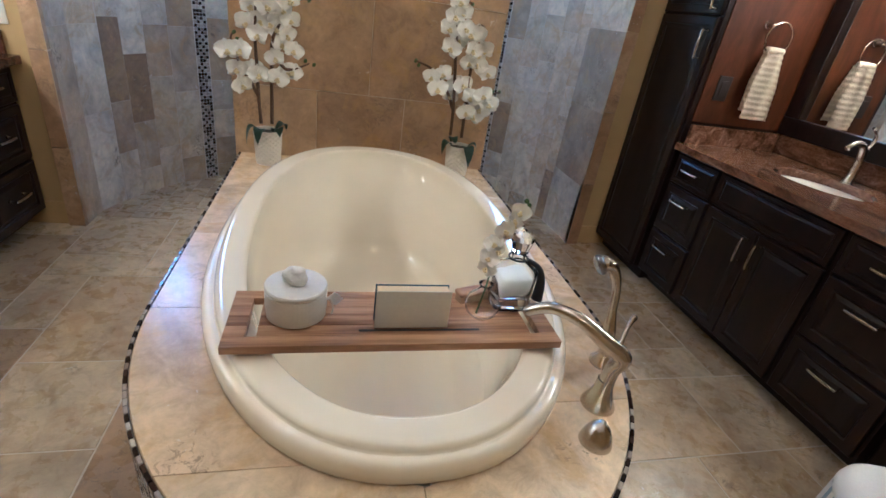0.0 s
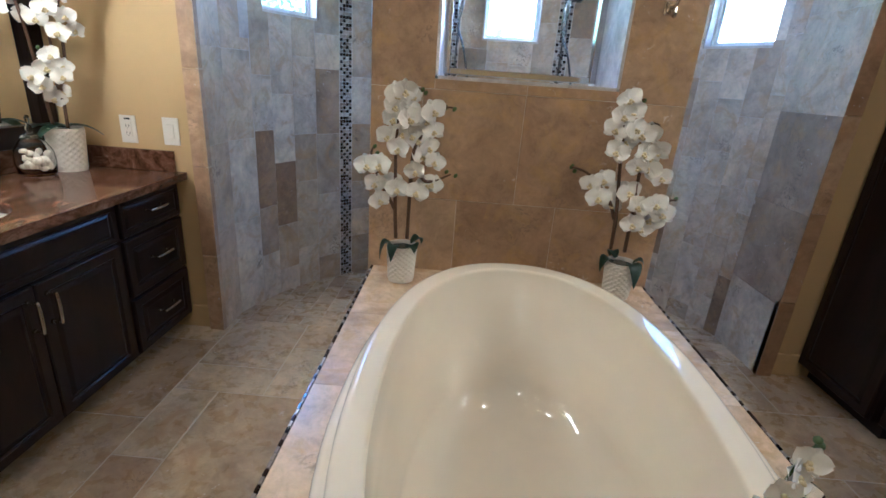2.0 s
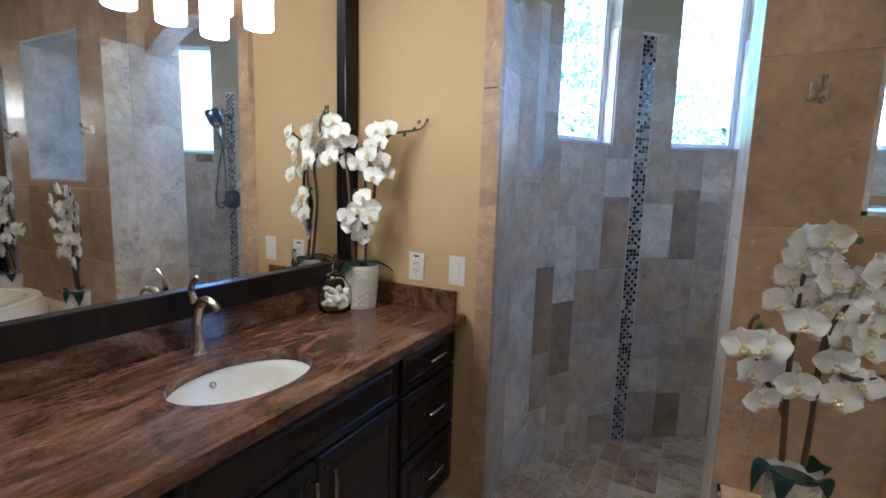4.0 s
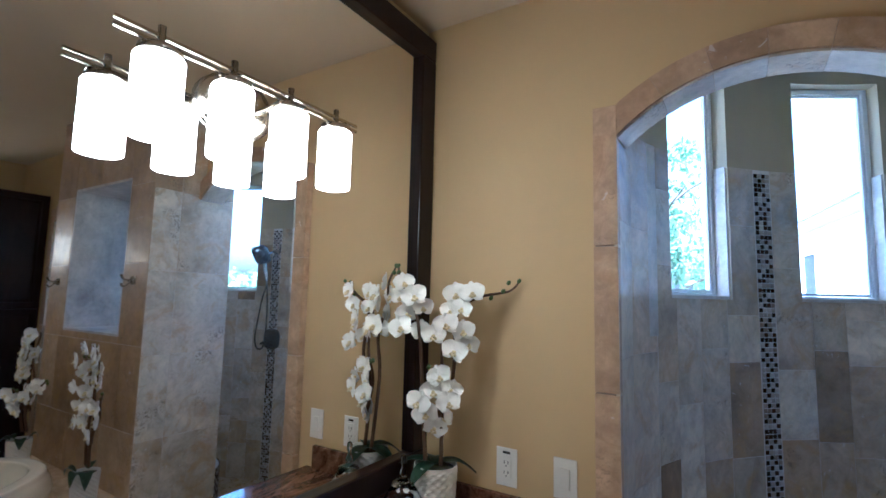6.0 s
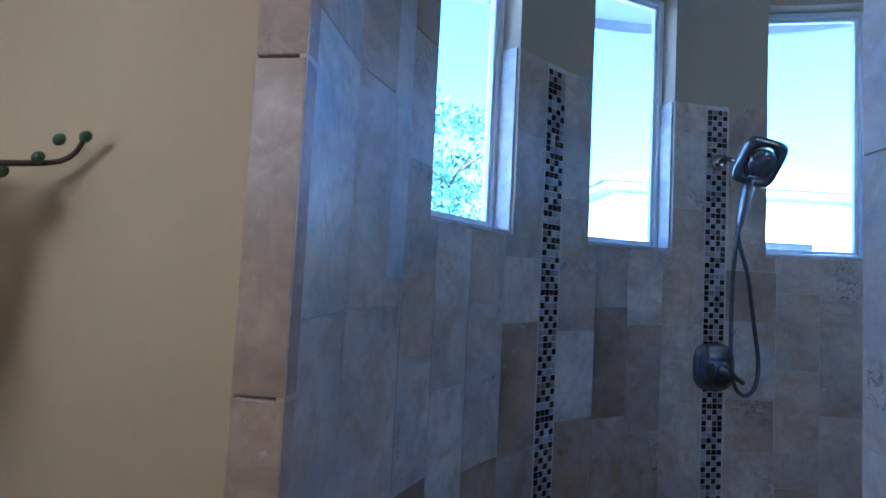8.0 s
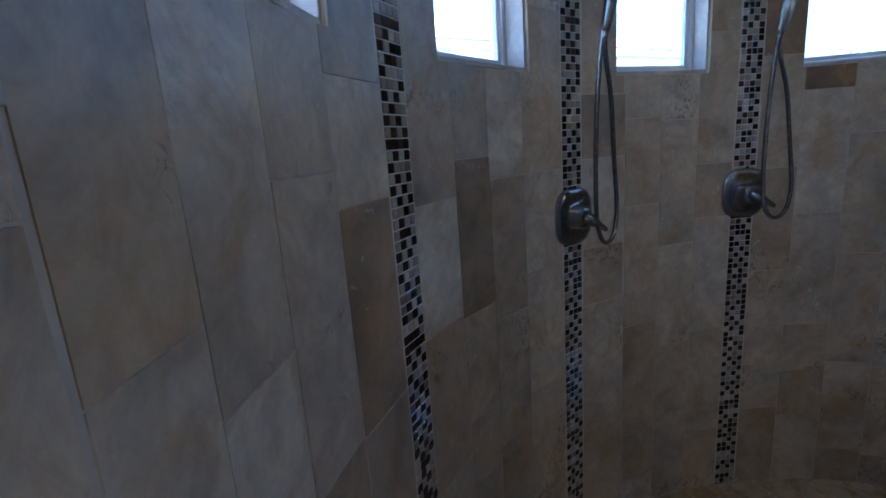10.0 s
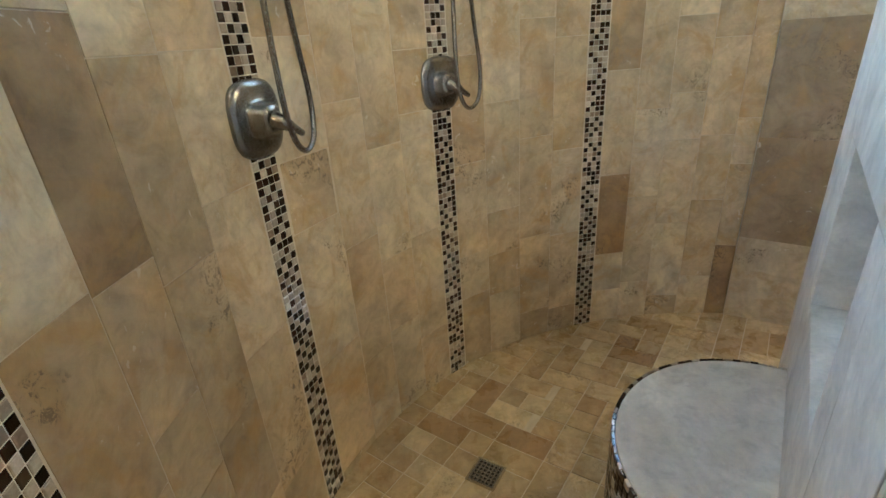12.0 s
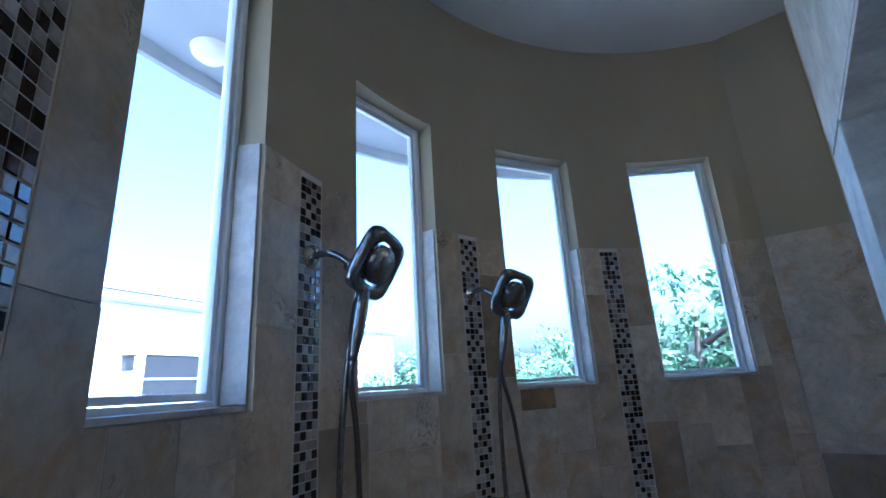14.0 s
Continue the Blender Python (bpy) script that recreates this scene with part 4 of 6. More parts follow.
wall_plate("wall_outlet", "white wall outlet with dark indicator beside the counter", -1.630, 1.063, True)
wall_plate("light_switch", "white rocker light switch beside the arch", -1.418, 1.066, False)
bo = thing("dark_outlet", "dark brown outlet plate on the wood panel", "outlet", (2.063, 2.449, 1.167))
part("plate", boxes((-0.040, -0.006, -0.062, 0.040, 0.0, 0.062), bevel=0.003), M_BROWN_PLASTIC, bo)
part("insert", boxes((-0.018, -0.009, -0.036, 0.018, -0.005, 0.036), bevel=0.001), M_BROWN_PLASTIC, bo)


def robe_hook(x, z):
    h = thing("robe_hook", "brushed nickel robe hook on travertine", "hook", (x, YT, z), "robe hooks")
    part("plate", boxes((-0.024, -0.008, -0.024, 0.024, 0.0, 0.024), (-0.016, -0.016, -0.016, 0.016, -0.008, 0.016), bevel=0.003), M_NICKEL, h)
    bm = tube([(0, -0.014, 0.0), (0, -0.045, 0.002), (0, -0.060, 0.012), (0, -0.066, 0.03)], [0.007, 0.006, 0.006, 0.009], 10, 4)
    tube([(0, -0.02, -0.004), (0, -0.04, -0.03), (0, -0.058, -0.034), (0, -0.064, -0.018)], [0.006, 0.005, 0.005, 0.007], 10, 4, bm=bm)
    part("prongs", bm, M_NICKEL, h, smooth=True)


robe_hook(-0.246, 1.715)
robe_hook(0.744, 1.705)

tr = thing("towel_ring", "nickel towel ring on the wood panel", "towel ring", (2.185, 2.449, 1.485))
part("post", tube([(-0.0, 0, 0.005), (-0.0, -0.012, 0.005), (0.0, -0.05, 0.0)], [0.022, 0.016, 0.009], 12, 3), M_NICKEL, tr, smooth=True)
part("ring", tube([(0.048 + 0.075 * math.sin(2 * math.pi * i / 20), -0.05, -0.052 + 0.075 * math.cos(2 * math.pi * i / 20)) for i in range(21)], 0.0042, 8, 2), M_NICKEL, tr, smooth=True)
tw = thing("hand_towel", "cream ribbed cotton hand towel hanging from the ring", "towel", (2.238, 2.399, 1.368))


def towel_sheet(back, L):
    bm = bmesh.new()
    nx, nz = 14, 60
    g = []
    for j in range(nz + 1):
        row = []
        for i in range(nx + 1):
            u = i / nx - 0.5
            f = j / nz
            wdt = 0.105 + 0.06 * min(f * 2, 1)
            x = u * wdt + (0.012 if back else 0) + 0.015 * f
            y = (-0.014 - 0.006 * math.sin(u * 9 + f * 2) - 0.012 * f) if not back else (0.016 + 0.005 * math.sin(u * 8))
            y += 0.0024 * math.sin(f * L * 220)
            row.append(bm.verts.new((x, y, 0.006 - f * L)))
        g.append(row)
    for a, b in zip(g, g[1:]):
        for i in range(nx):
            bm.faces.new((a[i], a[i + 1], b[i + 1], b[i]))
    bmesh.ops.solidify(bm, geom=bm.faces[:], thickness=0.006)
    return bm


part("front_fall", towel_sheet(False, 0.335), M_TOWEL, tw, smooth=True)
part("back_fall", towel_sheet(True, 0.30), M_TOWEL, tw, smooth=True)
part("fold", tube([(-0.05, 0, 0.008), (0.0, 0, 0.010), (0.05, 0, 0.008)], 0.017, 10, 4), M_TOWEL, tw, smooth=True)


# ---------------------------------------------------------------- orchids
def flower_mesh(seed):
    rng = random.Random(seed)
    bm = bmesh.new()

    def petal(ang, length, width, cup, off=0.004):
        g = []
        nu, nv = 5, 6
        for j in range(nv + 1):
            f = j / nv
            w = width * math.sin(math.pi * min(0.97, 0.12 + 0.86 * f)) ** 0.7
            row = []
            for i in range(nu + 1):
                u = i / nu - 0.5
                x, z = u * w, f * length
                y = -off - cup * (f * f) + 0.25 * width * (2 * u) ** 2 * 0.3 * (-1) + 0.003 * math.sin(6 * u + seed)
                row.append(bm.verts.new((x * math.cos(ang) + z * math.sin(ang), y, z * math.cos(ang) - x * math.sin(ang))))
            g.append(row)
        for a, b in zip(g, g[1:]):
            for i in range(nu):
                bm.faces.new((a[i], a[i + 1], b[i + 1], b[i]))

    for ang, L, W in ((0, 0.042, 0.034), (2.2, 0.042, 0.032), (-2.2, 0.042, 0.032)):
        petal(ang + rng.uniform(-0.1, 0.1), L, W, 0.006, 0.0)
    for ang in (1.25, -1.25):
        petal(ang + rng.uniform(-0.1, 0.1), 0.047, 0.058, 0.004 + rng.uniform(0, 0.006), 0.005)
    n0 = len(bm.faces)
    for p in ((0.0, -0.012, -0.004, 0.008), (0.007, -0.016, -0.012, 0.006), (-0.007, -0.016, -0.012, 0.006), (0.0, -0.02, -0.016, 0.006)):
        r = bmesh.ops.create_icosphere(bm, subdivisions=1, radius=p[3])
        for v in r["verts"]:
            v.co += Vector(p[:3])
    bm.faces.ensure_lookup_table()
    for f in bm.faces[n0:]:
        f.material_index = 1
    me = bpy.data.meshes.new("flower")
    bm.to_mesh(me)
    bm.free()
    for f in me.polygons:
        f.use_smooth = True
    me.materials.append(M_PETAL)
    me.materials.append(M_LIP)
    return me


FLOWERS = [flower_mesh(i) for i in range(4)]


def leaf_bm(length, width, droop, ang, lift=0.02, start=0.0):
    """A strap leaf; one that starts out from the middle arches over the pot's rim and hangs."""
    bm = bmesh.new()
    g = []
    for j in range(9):
        f = j / 8
        w = width * math.sin(math.pi * (0.1 + 0.88 * f)) ** 0.8
        row = []
        for i in range(5):
            u = i / 4 - 0.5
            y = f * length if not start else start + 0.6 * length * math.sin(f * math.pi / 2)
            z = lift * math.sin(f * 2.6) - droop * f * f + 0.12 * width * abs(2 * u)
            row.append(bm.verts.new((u * w * math.cos(ang) - y * math.sin(ang), u * w * math.sin(ang) + y * math.cos(ang), z)))
        g.append(row)
    for a, b in zip(g, g[1:]):
        for i in range(4):
            bm.faces.new((a[i], a[i + 1], b[i + 1], b[i]))
    bmesh.ops.solidify(bm, geom=bm.faces[:], thickness=0.003)
    return bm


def textured_pot(r, h):
    """A ceramic pot with a woven relief."""
    bm = bmesh.new()
    n, m = 56, 30
    rings = []
    for j in range(m + 1):
        f = j / m
        ring = []
        for i in range(n):
            rel = 0.003 if (i // 2 + j // 2) % 2 else 0.0
            rr = r * (0.84 + 0.16 * f) + (rel if 0.06 < f < 0.95 else 0)
            ring.append(bm.verts.new((rr * math.cos(2 * math.pi * i / n), rr * math.sin(2 * math.pi * i / n), h * f)))
        rings.append(ring)
    for rr, z in ((r * 0.94, h), (r * 0.9, h - 0.02)):
        rings.append([bm.verts.new((rr * math.cos(2 * math.pi * i / n), rr * math.sin(2 * math.pi * i / n), z)) for i in range(n)])
    for a, b in zip(rings, rings[1:]):
        for i in range(n):
            bm.faces.new((a[i], a[(i + 1) % n], b[(i + 1) % n], b[i]))
    bm.faces.new(rings[0][::-1])
    return bm


def orchid(label, at, turn, pot_r, pot_h, stems, blooms, leaves, buds, size, seed):
    """stems: lists of (x, z) above the pot's foot; blooms: (x, z) of each flower."""
    rng = random.Random(seed)
    o = thing("potted_orchid", label, "potted plant", m=Matrix.Translation(at) @ Matrix.Rotation(radians(turn), 4, "Z"))
    part("pot", textured_pot(pot_r, pot_h), M_POT, o, "white ceramic pot with woven relief")
    part("moss", lathe([(0.0, pot_h - 0.008), (pot_r * 0.5, pot_h - 0.010), (pot_r * 0.91, pot_h - 0.016)], 20), M_SOIL, o)
    for s in stems:
        part("stem", tube([(x, 0.012 * math.sin(3 * i + seed), z) for i, (x, z) in enumerate(s)], [0.0078 * size, 0.0066 * size, 0.0032 * size], 8, 5), M_STEM, o, smooth=True)
    for ang, L, W, dr in leaves:
        small = pot_r < 0.07
        lb = leaf_bm(L, W * (1.15 if small else 1.0), dr, radians(ang), 0.034 if small else 0.02, 0.044 if small else 0.0)
        lb.transform(Matrix.Translation((0, 0, pot_h - 0.004)))
        part("leaf", lb, M_LEAF, o, smooth=True)
    mx = sum(p[0] for p in blooms) / len(blooms)
    for x, z in blooms:
        x = mx + (x - mx) * 0.86
        f = new("flower", rng.choice(FLOWERS))
        f.parent = o
        k = size * rng.uniform(0.92, 1.12)
        f.matrix_basis = Matrix.LocRotScale((x, rng.uniform(-0.06, 0.02) * size, z), Euler((rng.uniform(-0.35, 0.25), rng.uniform(-0.5, 0.5), rng.uniform(-0.6, 0.6))), (k, k, k))
    for x, z in buds:
        bm = bmesh.new()
        r = bmesh.ops.create_icosphere(bm, subdivisions=2, radius=0.008 * size)
        bm.transform(Matrix.Translation((x, rng.uniform(-0.01, 0.01), z)) @ Matrix.Scale(1.3, 4, (0.5, 0, 0.8)))
        part("bud", bm, M_GREEN_STEM, o, "small dark bud", True)


def crop_a(pts, s=0.000787, x0=242, z0=1150, lean=0.07, tall=0.945):
    return [((x - x0) * s - lean * (z0 - z) * s, (z0 - z) * s * tall) for x, z in pts]


orchid("white phalaenopsis orchid in a white pot on the bath deck", (-0.215, 2.512, DECK), 6, 0.063, 0.160,
       [crop_a(((225, 900), (228, 740), (236, 560), (245, 400), (270, 220), (330, 90), (395, 100))), crop_a(((285, 900), (300, 720), (318, 520), (340, 390), (420, 270), (480, 180), (545, 175))),
        crop_a(((228, 740), (200, 670), (150, 560), (120, 440), (140, 390))), crop_a(((330, 470), (380, 560), (440, 560), (520, 520)))],
       crop_a(((300, 100), (250, 120), (330, 130), (240, 190), (310, 205), (230, 250), (310, 240), (190, 340), (270, 320), (260, 390), (330, 330), (370, 350), (450, 190), (430, 250), (460, 300),
               (420, 370), (460, 460), (390, 430), (70, 490), (150, 480), (100, 590), (200, 590), (240, 605), (130, 670), (350, 500), (350, 610), (410, 590), (450, 580))),
       ((105, 0.085, 0.050, 0.085), (-60, 0.085, 0.05, 0.03), (215, 0.08, 0.05, 0.03), (150, 0.07, 0.045, 0.07)), crop_a(((385, 95), (400, 110), (500, 175), (540, 180), (500, 510), (545, 525), (140, 395), (150, 430))), 1.0, 3)


def crop_b(pts):
    return crop_a(pts, 0.00081, 265, 1165, 0.17, 0.925)


orchid("white phalaenopsis orchid in a white pot on the bath deck", (0.712, 2.520, DECK), -4, 0.063, 0.160,
       [crop_b(((250, 890), (270, 700), (292, 480), (300, 300), (330, 90), (400, 90))), crop_b(((320, 900), (345, 700), (385, 480), (410, 330), (440, 210), (470, 205))),
        crop_b(((268, 720), (230, 600), (150, 490), (60, 450))), crop_b(((345, 720), (400, 640), (500, 600), (560, 575)))],
       crop_b(((320, 95), (270, 170), (330, 150), (250, 245), (330, 230), (240, 350), (310, 300), (380, 260), (440, 250), (390, 340), (500, 340), (440, 360), (440, 430), (510, 470), (380, 420),
               (120, 530), (205, 515), (150, 590), (235, 640), (280, 560), (330, 560), (380, 630), (470, 600), (520, 660), (410, 740), (350, 720), (470, 690))),
       ((110, 0.085, 0.052, 0.06), (205, 0.095, 0.058, 0.10), (20, 0.07, 0.045, 0.03), (255, 0.08, 0.05, 0.06)), crop_b(((360, 75), (400, 95), (440, 215), (60, 450), (75, 475), (520, 580), (560, 575), (540, 630))), 1.05, 8)


def crop_c(pts):
    return crop_a(pts, 0.00124, 660, 775, -0.02, 1.02)


orchid("white phalaenopsis orchid in a woven-relief white pot on the counter", (-1.845, 2.800, 0.8702), 24, 0.077, 0.200,
       [crop_c(((628, 620), (605, 400), (595, 270), (570, 180), (530, 110), (515, 60))), crop_c(((672, 620), (668, 450), (662, 300), (660, 190))),
        crop_c(((668, 480), (690, 420), (700, 330), (700, 200), (760, 150), (850, 130), (882, 100))), crop_c(((670, 520), (650, 420), (640, 360)))],
       crop_c(((520, 112), (510, 150), (565, 150), (590, 182), (530, 200), (530, 238), (595, 252), (635, 258), (705, 140), (765, 138), (690, 190), (735, 180), (680, 228), (735, 245), (760, 285), (715, 300),
               (665, 375), (705, 405), (640, 415), (600, 445), (620, 475), (675, 495), (650, 515), (700, 440))),
       ((80, 0.16, 0.06, 0.04), (-70, 0.15, 0.06, 0.05), (150, 0.14, 0.06, 0.06), (10, 0.13, 0.06, 0.04)), crop_c(((515, 60), (518, 80), (800, 150), (835, 130), (850, 105), (880, 100), (640, 355), (625, 350))), 0.97, 12)

# apothecary jar with pebbles
jar = thing("apothecary_jar", "clear glass apothecary jar filled with cream pebbles on the counter", "jar", m=Matrix.Translation((-1.880, 2.655, 0.8702)) @ Matrix.Scale(1.22, 4))
part("glass_body", lathe([(0.0, 0.002), (0.05, 0.002), (0.058, 0.01), (0.062, 0.05), (0.058, 0.09), (0.04, 0.12), (0.03, 0.135), (0.028, 0.135), (0.037, 0.118), (0.055, 0.088), (0.059, 0.05), (0.055, 0.013), (0.0, 0.008)], 32), M_CLEAR, jar, smooth=True)
part("stopper", lathe([(0.0, 0.215), (0.007, 0.21), (0.009, 0.195), (0.005, 0.18), (0.012, 0.165), (0.009, 0.15), (0.03, 0.142), (0.033, 0.136), (0.0, 0.134)], 24), M_CLEAR, jar, "glass stopper with finial", True)
rng = random.Random(2)
for k in range(34):
    bm = bmesh.new()
    bmesh.ops.create_icosphere(bm, subdivisions=2, radius=0.0125)
    a, rr = rng.uniform(0, 6.28), 0.042 * math.sqrt(rng.random())
    bm.transform(Matrix.Translation((rr * math.cos(a), rr * math.sin(a), 0.022 + 0.068 * rng.random())) @ Euler((rng.random() * 3, rng.random() * 3, 0)).to_matrix().to_4x4() @ Matrix.Diagonal((1.25, 0.9, 0.7, 1)))
    part("pebble", bm, M_COTTON, jar, smooth=True)

# ---------------------------------------------------------------- bath tray and its things
TZ = 0.660
tray = thing("bath_tray", "striped acacia wood bath tray across the tub", "bath tray", (0.249, 1.135, TZ))
ys = [-0.108, -0.072, -0.034, 0.004, 0.04, 0.075, 0.108]
for i, (a, b) in enumerate(zip(ys, ys[1:])):
    runs = ((-0.389, -0.344), (-0.320, 0.320), (0.344, 0.389)) if 1 <= i <= 4 else ((-0.389, 0.389),)
    part("plank", boxes(*[(x0, a + 0.0002, -0.02, x1, b - 0.0002, 0.0) for x0, x1 in runs], bevel=0.0012), M_TRAY, tray)
# No groove is cut; a thin black strip puts the slot's shade on.
part("groove_shade", boxes((-0.10, -0.060, 0.0, 0.19, -0.053, 0.0008)), M_BLACK, tray, "thin black strip for the slot's shade")

cj = thing("candle_jar", "round matt white lidded jar with a quartz knob on the tray", "jar", (0.007, 1.145, TZ + 0.0005))
part("jar_body", lathe([(0.0, 0.0), (0.060, 0.0), (0.067, 0.006), (0.069, 0.03), (0.069, 0.072), (0.066, 0.074), (0.0, 0.074)], 48), M_CANDLE, cj, smooth=False)
part("lid", lathe([(0.069, 0.075), (0.0695, 0.08), (0.067, 0.084), (0.0, 0.085)], 48), M_CANDLE, cj, "flat white lid")
bm = bmesh.new()
bmesh.ops.create_icosphere(bm, subdivisions=3, radius=0.025)
for v in bm.verts:
    v.co *= 1 + 0.34 * noise.noise(v.co * 55)
bm.transform(Matrix.Translation((0, 0, 0.104)) @ Matrix.Diagonal((1.15, 0.9, 0.9, 1)))
part("knob", bm, M_QUARTZ, cj, "rough white quartz knob")
tag = boxes((-0.012, -0.0012, -0.024, 0.012, 0.0012, 0.024), bevel=0.001)
tag.transform(pose(0.087, -0.004, 0.045, 20, -38, 20))
part("tag", tag, M_TAG, cj, "paper tag on twine")
part("twine", tube([(0.068, -0.01, 0.055), (0.08, -0.02, 0.045), (0.083, -0.024, 0.03), (0.08, -0.026, 0.018)], 0.0022, 6, 4), M_TWINE, cj)

bk = thing("book", "closed pale book leaning on the tray", "book", m=Matrix.Translation((0.272, 1.105, TZ + 0.001)) @ Matrix.Rotation(radians(-3), 4, "X") @ Matrix.Scale(1.14, 4, (1, 0, 0)))
part("front_cover", boxes((-0.077, -0.020, 0.0, 0.077, -0.0175, 0.098), bevel=0.0008), M_COVER, bk)
part("page_block", boxes((-0.074, -0.017, 0.002, 0.073, 0.012, 0.095)), M_PAPER, bk, "cream page block")
part("back_cover", boxes((-0.077, 0.0125, 0.0, 0.077, 0.015, 0.098), bevel=0.0008), M_BLUE, bk, "dark blue cover")

bv = thing("bud_vase", "round clear glass bud vase holding a white orchid sprig", "vase", (0.455, 1.132, TZ + 0.0005))
part("bulb", lathe([(0.0, 0.002), (0.022, 0.002), (0.04, 0.02), (0.045, 0.04), (0.038, 0.06), (0.018, 0.078), (0.013, 0.09), (0.019, 0.098), (0.017, 0.098), (0.011, 0.09), (0.016, 0.077), (0.035, 0.059), (0.042, 0.04), (0.037, 0.022), (0.02, 0.006), (0.0, 0.006)], 36), M_CLEAR, bv, smooth=True)
part("sprig", tube([(-0.012, 0, 0.01), (0.002, 0.004, 0.09), (0.012, 0.012, 0.18), (0.038, 0.028, 0.255), (0.078, 0.05, 0.292)], [0.0026, 0.0018], 7, 5), M_GREEN_STEM, bv, smooth=True)
rng = random.Random(5)
for x, y, z in ((0.040, 0.022, 0.262), (0.062, 0.035, 0.278), (0.022, 0.012, 0.240), (0.002, 0.006, 0.205), (0.026, 0.018, 0.222), (-0.008, 0.0, 0.168), (0.010, 0.010, 0.182), (-0.006, 0.006, 0.140), (0.048, 0.030, 0.245)):
    f = new("flower", rng.choice(FLOWERS))
    f.parent = bv
    f.matrix_basis = Matrix.LocRotScale((x, y, z), Euler((rng.uniform(-0.9, -0.1), rng.uniform(-0.6, 0.6), rng.uniform(-0.7, 0.7))), (0.56,) * 3)
for x, y, z in ((0.078, 0.050, 0.300), (0.088, 0.054, 0.288), (0.074, 0.047, 0.276)):
    b2 = bmesh.new()
    bmesh.ops.create_icosphere(b2, subdivisions=2, radius=0.0065)
    b2.transform(Matrix.Translation((x, y, z)))
    part("bud", b2, M_GREEN_STEM, bv, "green bud", True)

bt = thing("bath_salt_bottle", "glass decanter of white bath salt with black tassel", "bottle", m=Matrix.Translation((0.548, 1.187, TZ + 0.0005)) @ Matrix.Scale(1.17, 4))


def decanter(profile, p=5.0, n=40):
    """A body of rounded-square section from (half width, height) pairs."""
    bm = bmesh.new()
    rings = []
    for r, z in profile:
        q = 2.0 + (p - 2.0) * min(max((r - 0.02) / 0.02, 0.0), 1.0)
        ring = []
        for i in range(n):
            c, d = math.cos(2 * math.pi * i / n), math.sin(2 * math.pi * i / n)
            ring.append(bm.verts.new((r * math.copysign(abs(c) ** (2 / q), c), 0.8 * r * math.copysign(abs(d) ** (2 / q), d), z)))
        rings.append(ring)
    for a, b in zip(rings, rings[1:]):
        for i in range(n):
            bm.faces.new((a[i], a[(i + 1) % n], b[(i + 1) % n], b[i]))
    return bm


part("bottle_body", decanter([(0.001, 0.002), (0.040, 0.002), (0.043, 0.006), (0.044, 0.095), (0.041, 0.104), (0.022, 0.114), (0.015, 0.120), (0.015, 0.134), (0.020, 0.138), (0.017, 0.138), (0.012, 0.133), (0.012, 0.118), (0.037, 0.101), (0.040, 0.094), (0.039, 0.016), (0.001, 0.014)]), M_CLEAR, bt, smooth=True)
part("salt", decanter([(0.001, 0.0145), (0.036, 0.016), (0.0385, 0.02), (0.0385, 0.078), (0.030, 0.084), (0.001, 0.086)]), M_SALT, bt, "white bath salt", True)
part("stopper", lathe([(0.0, 0.139), (0.016, 0.139), (0.02, 0.15), (0.026, 0.168), (0.021, 0.178), (0.0, 0.18)], 10), M_CLEAR, bt, "faceted glass stopper")
part("cord", tube([(0.021 * math.cos(i * 0.7), 0.021 * math.sin(i * 0.7), 0.124) for i in range(10)], 0.0026, 7, 3), M_BLACK_CORD, bt)
part("tassel", tube([(0.02, -0.01, 0.122), (0.045, -0.02, 0.108), (0.056, -0.022, 0.075), (0.056, -0.024, 0.03)], [0.005, 0.006, 0.010, 0.013], 10, 5), M_BLACK_CORD, bt, "black cord tassel", True)

br = thing("bath_brush", "wooden bath brush with tan bristles lying on the tray", "brush", m=Matrix.Translation((0.46, 1.215, TZ + 0.02)) @ Matrix.Rotation(radians(18), 4, "Z"))
part("back", boxes((-0.055, -0.018, 0.0, 0.055, 0.018, 0.012), bevel=0.005), M_TRAY, br)
part("bristles", boxes((-0.05, -0.015, -0.0195, 0.05, 0.015, 0.0)), M_BRISTLE, br, "tan bristles")


for holder in (jar, bv, bt):
    for piece in holder.children:
        if piece.data.materials[0] == M_CLEAR:
            piece.visible_shadow = False


# ---------------------------------------------------------------- bath filler
def flared_base(r, h):
    return lathe([(r, 0.0), (r * 0.98, 0.004), (r * 0.72, h * 0.35), (r * 0.52, h * 0.7), (r * 0.48, h)], 24)


sp = thing("tub_spout", "brushed nickel arched bath spout with lever on the deck", "faucet", (0.700, 0.909, DECK))
part("base", flared_base(0.040, 0.075), M_NICKEL, sp, smooth=True)
part("spout", tube([(0, 0, 0.06), (0.004, -0.002, 0.11), (0.012, -0.008, 0.145), (-0.025, 0.018, 0.170), (-0.075, 0.055, 0.200), (-0.125, 0.095, 0.205), (-0.160, 0.122, 0.182), (-0.168, 0.128, 0.170)],
                   [0.018, 0.018, 0.021, 0.019, 0.0155, 0.0135, 0.0135, 0.0125], 18, 5), M_NICKEL, sp, smooth=True)
part("lever", tube([(0.0, 0.0, 0.160), (0.012, 0.012, 0.185), (0.030, 0.03, 0.205), (0.050, 0.046, 0.212)], [0.014, 0.008, 0.009, 0.013], 12, 4, 0.6), M_NICKEL, sp, smooth=True)
kn = thing("tub_control", "brushed nickel shell-shaped bath control on the deck", "faucet handle", m=Matrix.Translation((0.640, 0.806, DECK)) @ Matrix.Scale(0.85, 4))
